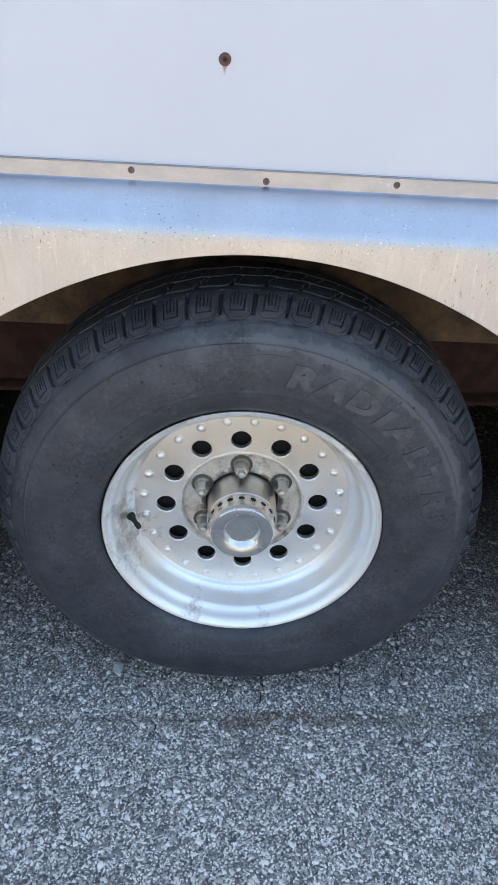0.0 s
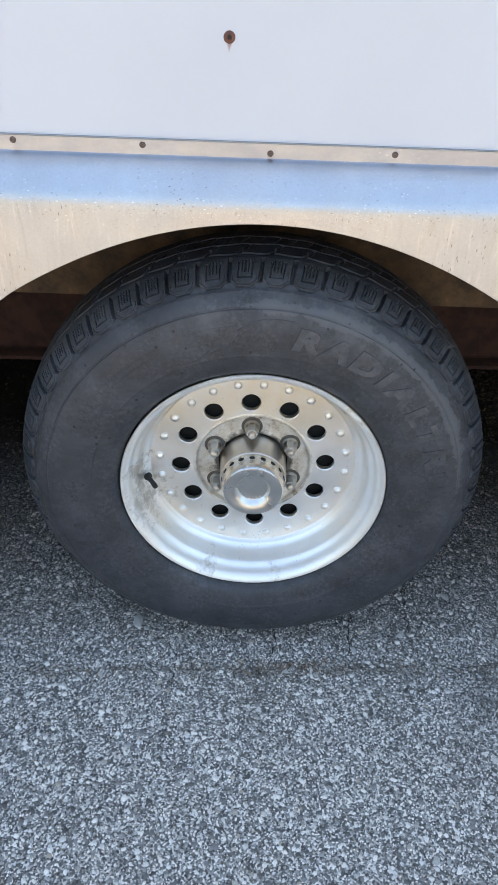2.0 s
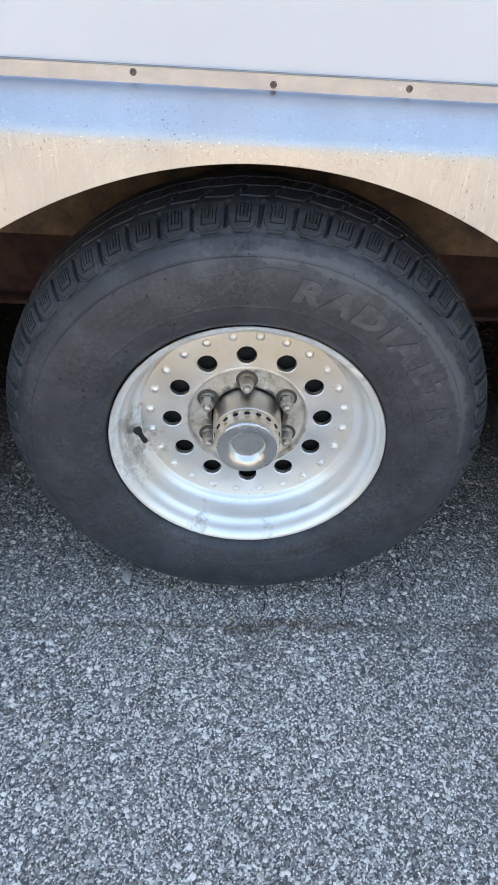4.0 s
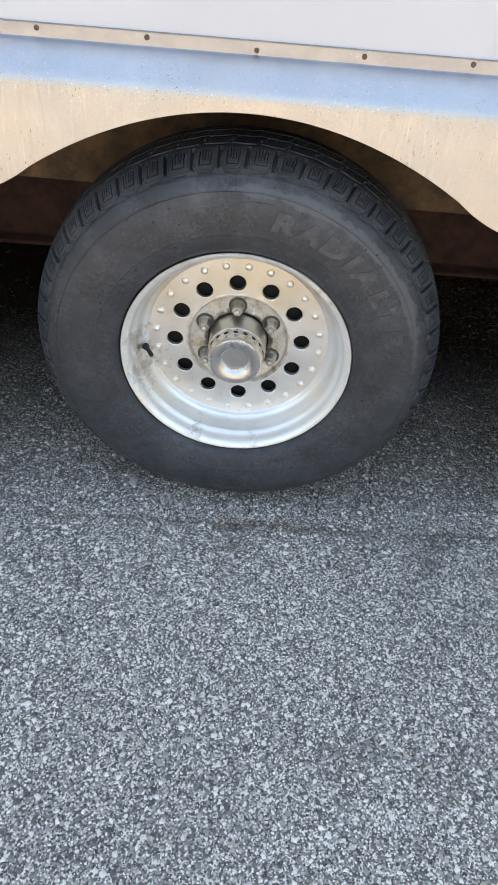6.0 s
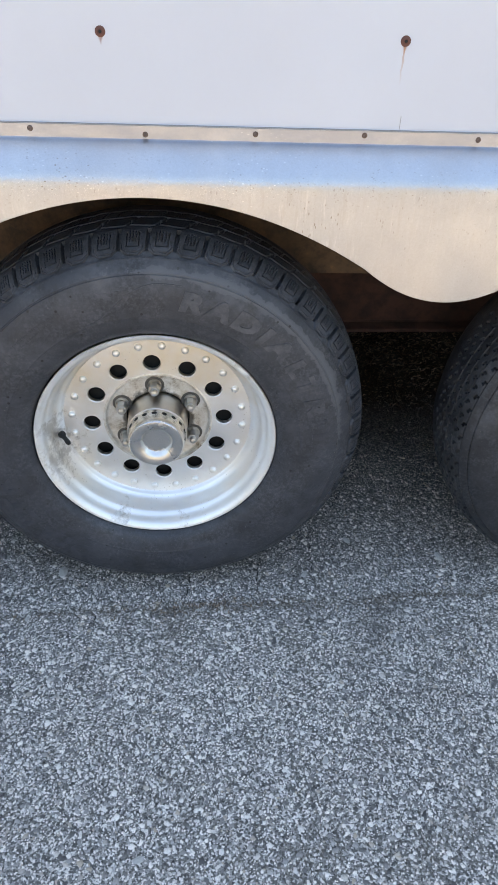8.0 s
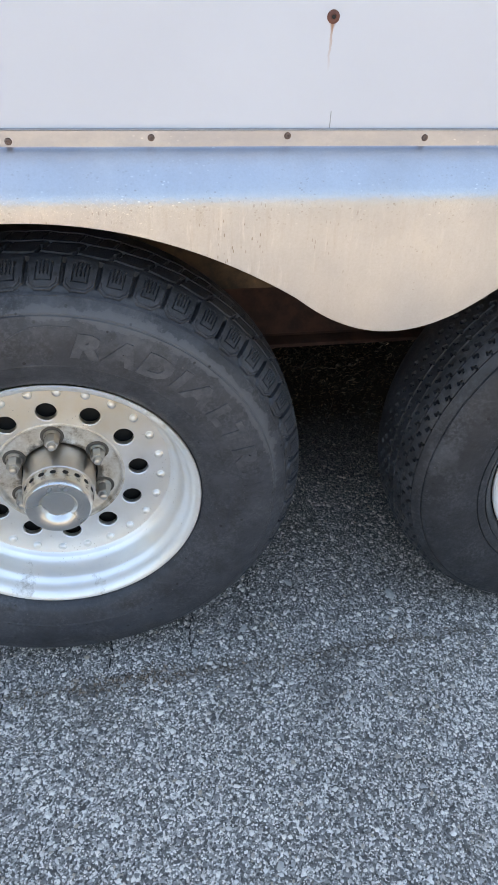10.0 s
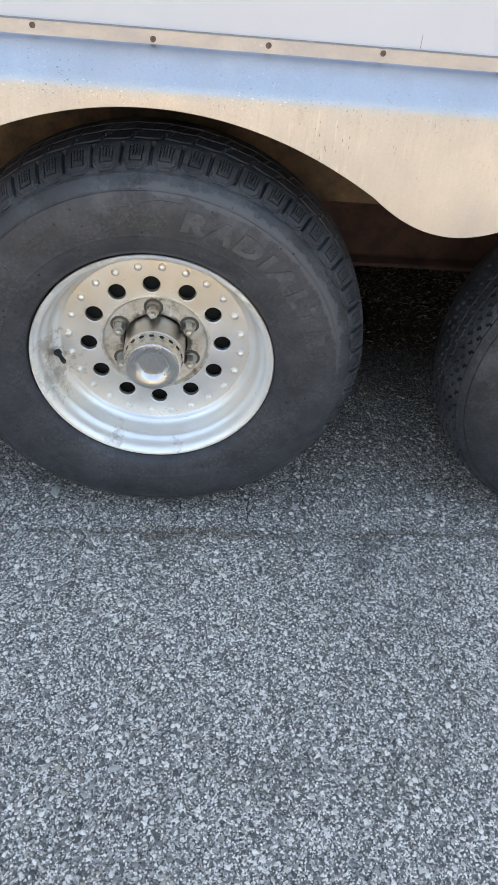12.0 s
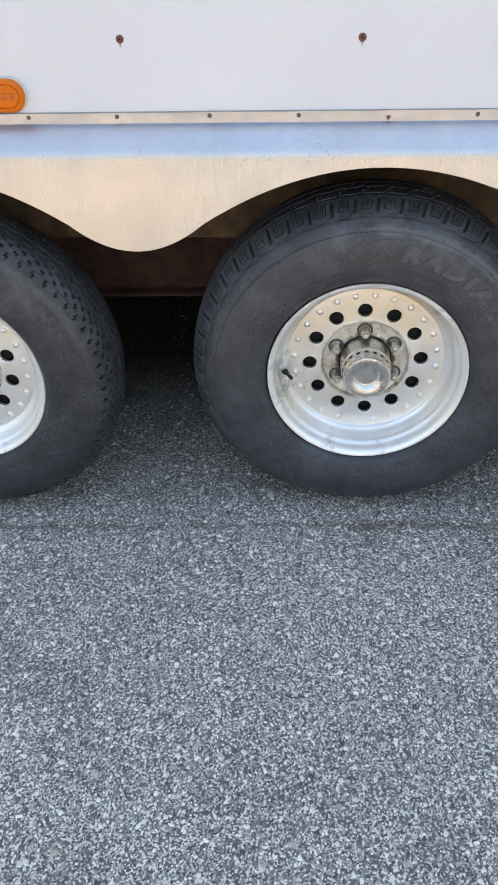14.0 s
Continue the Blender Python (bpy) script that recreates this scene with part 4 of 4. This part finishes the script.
def skirt_mesh():
    upper = [(STRIP_Y - 0.0005, 0.866), (STRIP_Y - 0.0014, 0.8712), (STRIP_Y - 0.0022, 0.8712), (STRIP_Y - 0.0022, 0.8552), (STRIP_Y - 0.0022, 0.8544),
             (STRIP_Y - 0.003, 0.8536), (0.0315, 0.8526), (0.0275, 0.8508), (0.0215, 0.8472), (0.0145, 0.842), (0.008, 0.8362), (0.0015, 0.8296), (-0.004, 0.8233), (-0.0078, 0.8178),
             (-0.01, 0.8132), (-0.0112, 0.809), (-0.0118, 0.805), (SKIRT_Y, 0.801), (SKIRT_Y, 0.799)]
    xs = np.r_[-4.4, -3, np.linspace(-1.6, 1.6, 481), 3, 4.4]
    bm = bmesh.new()
    prev = None
    for x in xs:
        low = arch_z(x)
        ring = [bm.verts.new((x, y, z)) for y, z in upper]
        ring += [bm.verts.new((x, SKIRT_Y, 0.799 + (low + 0.0007 - 0.799) * f)) for f in (0.33, 0.66, 1.0)]
        ring += [bm.verts.new((x, SKIRT_Y + 0.0007, low)), bm.verts.new((x, SKIRT_Y + 0.0028, low)), bm.verts.new((x, SKIRT_Y + 0.003, low + 0.004)), bm.verts.new((x, SKIRT_Y + 0.003, 0.799))]
        ring += [bm.verts.new((x, y + 0.0028, z - 0.0016)) for y, z in reversed(upper[6:-2])]
        if prev:
            for p, q, r, s in zip(prev, prev[1:], ring[1:], ring):
                bm.faces.new((p, q, r, s))
        prev = ring
    return bm


def lozenge(x0, x1, z0, z1, y, steps, n=14):
    """A raised pill shape on the wall, from rings of (inset, height)."""
    bm = bmesh.new()
    rings = []
    for inset, up in steps:
        r = (z1 - z0) / 2 - inset
        zc, pts = (z0 + z1) / 2, []
        for c, a0 in ((x1 - (z1 - z0) / 2, -90), (x0 + (z1 - z0) / 2, 90)):
            pts += [(c + r * math.cos(radians(a0 + 180 * k / n)), zc + r * math.sin(radians(a0 + 180 * k / n))) for k in range(n + 1)]
        rings.append([bm.verts.new((px, y - up, pz)) for px, pz in pts])
    for p, q in zip(rings, rings[1:]):
        for k in range(len(p)):
            bm.faces.new((p[k], p[(k + 1) % len(p)], q[(k + 1) % len(p)], q[k]))
    bm.faces.new(rings[-1])
    return bm


def screw_mesh():
    """A pan-head screw with a cross recess, on a flat washer."""
    bm = lathe_mesh([(0.0038, 0.0), (0.0038, -0.0006), (0.0036, -0.0008), (0.0034, -0.0014), (0.003, -0.002), (0.0016, -0.0022), (0.0009, -0.0015), (0, -0.0012)], 18)
    return bm


def build_trailer():
    trailer = new("trailer")
    tagged(trailer, "white box trailer with aluminium skirt on three wheels a side", "trailer")
    low, high, x0, x1, y0, y1 = 0.845, 2.72, -4.4, 4.4, 0.04, 2.44
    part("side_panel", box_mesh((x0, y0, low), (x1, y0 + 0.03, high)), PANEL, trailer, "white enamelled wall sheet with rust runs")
    part("side_panel", box_mesh((x0, y1 - 0.03, low), (x1, y1, high)), PANEL, trailer)
    part("end_panel", box_mesh((x0, y0 + 0.03, low), (x0 + 0.03, y1 - 0.03, high)), PANEL, trailer)
    part("end_panel", box_mesh((x1 - 0.03, y0 + 0.03, low), (x1, y1 - 0.03, high)), PANEL, trailer)
    part("roof", box_mesh((x0, y0, high), (x1, y1, high + 0.04)), PANEL, trailer)
    part("deck", box_mesh((x0 + 0.03, y0 + 0.032, low - 0.04), (x1 - 0.03, y1 - 0.032, low)), WOOD, trailer)
    part("skirt", skirt_mesh(), SKIRT, trailer, "weathered aluminium skirt scalloped over the wheels")
    # inside of the wheel well: a dirty rust-brown plate, and the main beam behind it
    part("wheel_well_plate", box_mesh((-4.3, 0.3, 0.548), (4.3, 0.308, low - 0.041)), RUST, trailer, "dirt-caked rusty wheel well plate")
    rail = [(0.427, 0.345), (0.427, 0.352), (0.43, 0.3545), (0.452, 0.357), (0.455, 0.36), (0.455, 0.53), (0.452, 0.534), (0.43, 0.536), (0.427, 0.539), (0.427, 0.547),
            (0.525, 0.547), (0.525, 0.539), (0.468, 0.534), (0.463, 0.53), (0.463, 0.36), (0.468, 0.357), (0.525, 0.352), (0.525, 0.345)]
    bm = bmesh.new()
    # the lower flange runs a little out of level
    ends = [[bm.verts.new((x, y, z + (0.012 * x + 0.004 if z < 0.4 else 0.0))) for y, z in rail] for x in (-4.3, 4.3)]
    for k in range(len(rail)):
        j = (k + 1) % len(rail)
        bm.faces.new((ends[0][k], ends[0][j], ends[1][j], ends[1][k]))
    bm.faces.new(ends[0]), bm.faces.new(ends[1])
    part("main_beam", bm, RAIL, trailer, "brown painted steel beam under the deck")
    for x in (-1.9, -0.4435, 0.4435, 1.9):
        part("cross_member", box_mesh((x - 0.03, 0.31, 0.5485), (x + 0.03, 2.1, low - 0.041), 0.002), RAIL, trailer)
    uneven = {-4: (-0.0135, 0.002), -3: (-0.0095, 0.002), -2: (0, 0.0025), -1: (0.0005, 0.0018), 0: (0, -0.003), 1: (-0.004, 0.0006), 2: (-0.007, 0.0024)}
    for k in range(-7, 8):
        dx, dz = uneven.get(k, (0, 0))
        piece("screw", "screw", screw_mesh, FIXING, trailer, Matrix.Translation((0.0075 + 0.1522 * k + dx, STRIP_Y - 0.0021, 0.8633 + dz)) @ Matrix.Rotation(k * 1.3, 4, "Y"), "rusted screw in the skirt flange" if not k else "")
    for k, (fx, fz) in enumerate(FIXINGS):
        at = (fx, y0 - 0.0004, fz)
        piece("rivet_head", "bloom", lambda: lathe_mesh([(0.0066, 0.001), (0.0066, -0.0002), (0.0054, -0.0012), (0.0032, -0.002), (0.0026, -0.0013), (0, -0.0011)], 22), STREAK_DISC, trailer,
              Matrix.Translation(at), "rusted fixing with a rust run" if not k else "")
        piece("rivet_core", "core", lambda: lathe_mesh([(0.0022, 0.0), (0.002, -0.0022), (0, -0.0025)], 10), BLACK, trailer, Matrix.Translation(at))
    # thin grey bar added to cover a bright edge above the flange
    part("sealant_bead", box_mesh((x0 + 0.01, STRIP_Y - 0.0012, 0.8714), (x1 - 0.01, y0 + 0.001, 0.8722), 0.0002), FLANGE_LINE, trailer, "thin grey line added over the skirt flange")
    part("sheet_seam", box_mesh((0.3525, y0 - 0.0008, 0.8728), (0.353, y0 + 0.001, 0.89)), SPLIT, trailer, "short dark split in the wall sheet")
    lamp = part("marker_lamp", lozenge(-0.742, -0.611, 0.8735, 0.9305, y0, [(0.0, -0.001), (0.0, 0.006), (0.0015, 0.008), (0.003, 0.0075)]), BEZEL, trailer, "oval amber side marker lamp")
    part("lens", lozenge(-0.7405, -0.6125, 0.875, 0.929, y0 - 0.0068, [(0.0, -0.001), (0.0, 0.004), (0.002, 0.007), (0.005, 0.0085), (0.0075, 0.0088), (0.0085, 0.0072), (0.0095, 0.0072), (0.0105, 0.009)]), AMBER, lamp, "ribbed amber plastic lens")
    for k in range(6):
        x = -0.702 + 0.0125 * k
        part("moulded_mark", box_mesh((x, y0 - 0.0166, 0.896), (x + 0.008, y0 - 0.0155, 0.907), 0.0003), AMBER_MARK, lamp)
    build_wheel(trailer, 0.0045, 3.2, True, FACE_Y, "riveted aluminium wheel with twelve round holes", "black radial tyre with blocky shoulder tread")
    build_wheel(trailer, 0.0065 + PITCH - 0.006, -138.0, False, FACE_Y, "riveted aluminium wheel with chipped rim", "older black tyre with fine ribbed tread")
    # the far side of the trailer, which keeps the daylight out from under the deck
    for name in ("skirt", "wheel_well_plate", "main_beam"):
        near = next(o for o in trailer.children if o.name == name)
        far = part(name, near.data, None, trailer)
        far.matrix_basis = Matrix.Translation((0, y0 + y1, 0)) @ Matrix.Rotation(math.pi, 4, "Z")
    build_wheel(trailer, -0.8756, 14.0, False, 0.075, "riveted aluminium wheel with chipped rim", "older black tyre with fine ribbed tread", -0.036, 0.82)
    for k in (-1, 0, 1):
        axle = lathe_mesh([(0, 0.17), (0.038, 0.17), (0.038, y0 + y1 - 0.17), (0, y0 + y1 - 0.17)], 24)
        part("axle", axle, RAIL, trailer).matrix_basis = Matrix.Translation((0.0065 + PITCH * k, 0, WHEEL_Z))
        m = Matrix.Translation((-0.0065 + PITCH * k, y0 + y1, WHEEL_Z)) @ Matrix.Rotation(math.pi, 4, "Z")
        wheel = piece("wheel", "rim", None, RIM, trailer, m)
        piece("tyre", "far_tyre", lambda: lathe_mesh([(0.2, 0.02), (0.25, 0.002), (0.3, 0.005), (0.345, 0.04), (0.356, 0.07), (0.356, 0.155), (0.345, 0.19), (0.3, 0.22), (0.2, 0.2)], 64),
              OLD_RUBBER, wheel, Matrix())


# ---- loose things ----
def build_pebbles():
    rng = random.Random(3)
    spots = [(-0.197, 0.056, 0.013), (-0.181, 0.04, 0.005), (-0.249, -0.063, 0.006), (0.079, -0.049, 0.006), (0.201, 0.002, 0.007), (0.13, -0.055, 0.005), (0.396, 0.137, 0.008), (0.292, 0.04, 0.008),
             (-0.299, -0.612, 0.007), (-0.012, -0.512, 0.007), (0.28, -0.368, 0.007), (0.585, 0.085, 0.01), (-0.02, -0.19, 0.006), (-0.46, -0.67, 0.008)]
    base = None
    for x, y, r in spots:
        m = Matrix.LocRotScale((x, y, r * 0.28), Euler((0, 0, rng.uniform(0, 6.3))), (r * rng.uniform(1.1, 1.6), r * 0.8, r * 0.34))
        if base is None:
            bm = bmesh.new()
            bmesh.ops.create_icosphere(bm, subdivisions=1, radius=1)
            for v in bm.verts:
                v.co *= 1 + 0.28 * (noise.noise(v.co * 1.3) + 0.4 * noise.noise(v.co * 3))
            base = part("pebble", bm, PEBBLE, smooth=False)
            tagged(base, "small pale loose pebble lying on the asphalt", "pebble", "loose pebbles")
            base.matrix_basis = m
        else:
            copy = new("pebble", base.data)
            copy.matrix_basis = m
            tagged(copy, "small pale loose pebble lying on the asphalt", "pebble", "loose pebbles")


def build_litter():
    """Dry leaf crumbs and needles that have blown under the trailer."""
    rng = np.random.default_rng(11)
    count = 9000
    x = np.where(rng.random(count) < 0.6, rng.normal(0.66, 0.16, count), rng.uniform(-1.1, 1.2, count))
    y = np.where(rng.random(count) < 0.8, rng.normal(1.0, 0.18, count), rng.uniform(0.7, 1.5, count))
    # some have gathered in the paving joint
    x[:260], y[:260] = np.where(rng.random(260) < 0.6, rng.normal(0.1, 0.07, 260), rng.uniform(-0.7, 0.8, 260)), rng.normal(0, 0.01, 260)
    y[:260] += -0.046 + 0.045 * x[:260]
    a, l, w = rng.uniform(0, 6.3, count), rng.uniform(0.002, 0.0075, count), rng.uniform(0.0007, 0.0019, count)
    l[:260] *= 0.75
    ca, sa = np.cos(a), np.sin(a)
    tilt = rng.uniform(0.0, 0.006, (count, 2))
    base = np.stack([x, y], 1)
    corner = []
    for u, v, k in ((-1, -0.3, 0), (0, -1, 0), (1, 0, 1), (0, 1, 1)):
        corner.append(np.stack([base[:, 0] + u * l * ca - v * w * sa, base[:, 1] + u * l * sa + v * w * ca, 0.002 + tilt[:, k]], 1))
    verts = np.stack(corner, 1).reshape(-1, 3)
    me = mesh_of("leaf_litter", verts, np.arange(count * 4), np.full(count, 4))
    tagged(part("leaf_litter", me, LITTER, smooth=False), "dry brown leaf crumbs scattered on asphalt under the trailer", "leaf litter", kind="stuff")


def leaf_blade_mesh():
    """A pointed leaf, folded along its middle and bent over towards its tip."""
    bm = bmesh.new()
    prev = None
    for k in range(7):
        f = k / 6
        w = 0.07 * math.sin(math.pi * (0.12 + 0.88 * f)) ** 0.8 if k < 6 else 0.001
        out, up = 0.75 * f, 0.85 * f - 0.55 * f * f
        row = [bm.verts.new((out, -w, up + 0.35 * w)), bm.verts.new((out, 0, up)), bm.verts.new((out, w, up + 0.35 * w))]
        if prev:
            for i in range(2):
                bm.faces.new((prev[i], prev[i + 1], row[i + 1], row[i]))
        prev = row
    return bm


def build_weed():
    """A weed that grows from the edge of the paving beyond the beam."""
    rng = random.Random(21)
    weed = new("weed")
    weed.location = (-0.85, 0.88, 0.0)
    tagged(weed, "small green weed with pointed leaves growing under the trailer", "weed")
    for k in range(26):
        at = Matrix.Translation((rng.gauss(0, 0.03), rng.gauss(0, 0.03), 0.0))
        m = at @ Matrix.Rotation(rng.uniform(0, 6.3), 4, "Z") @ Matrix.Rotation(rng.uniform(-0.5, 0.35), 4, "Y") @ Matrix.Scale(rng.uniform(0.06, 0.16), 4)
        piece("leaf", "weed_leaf", leaf_blade_mesh, GRASS, weed, m)


build_ground()
build_backdrop()
build_wall()
build_trailer()
build_cracks()
build_pebbles()
build_chips()
build_litter()
build_weed()
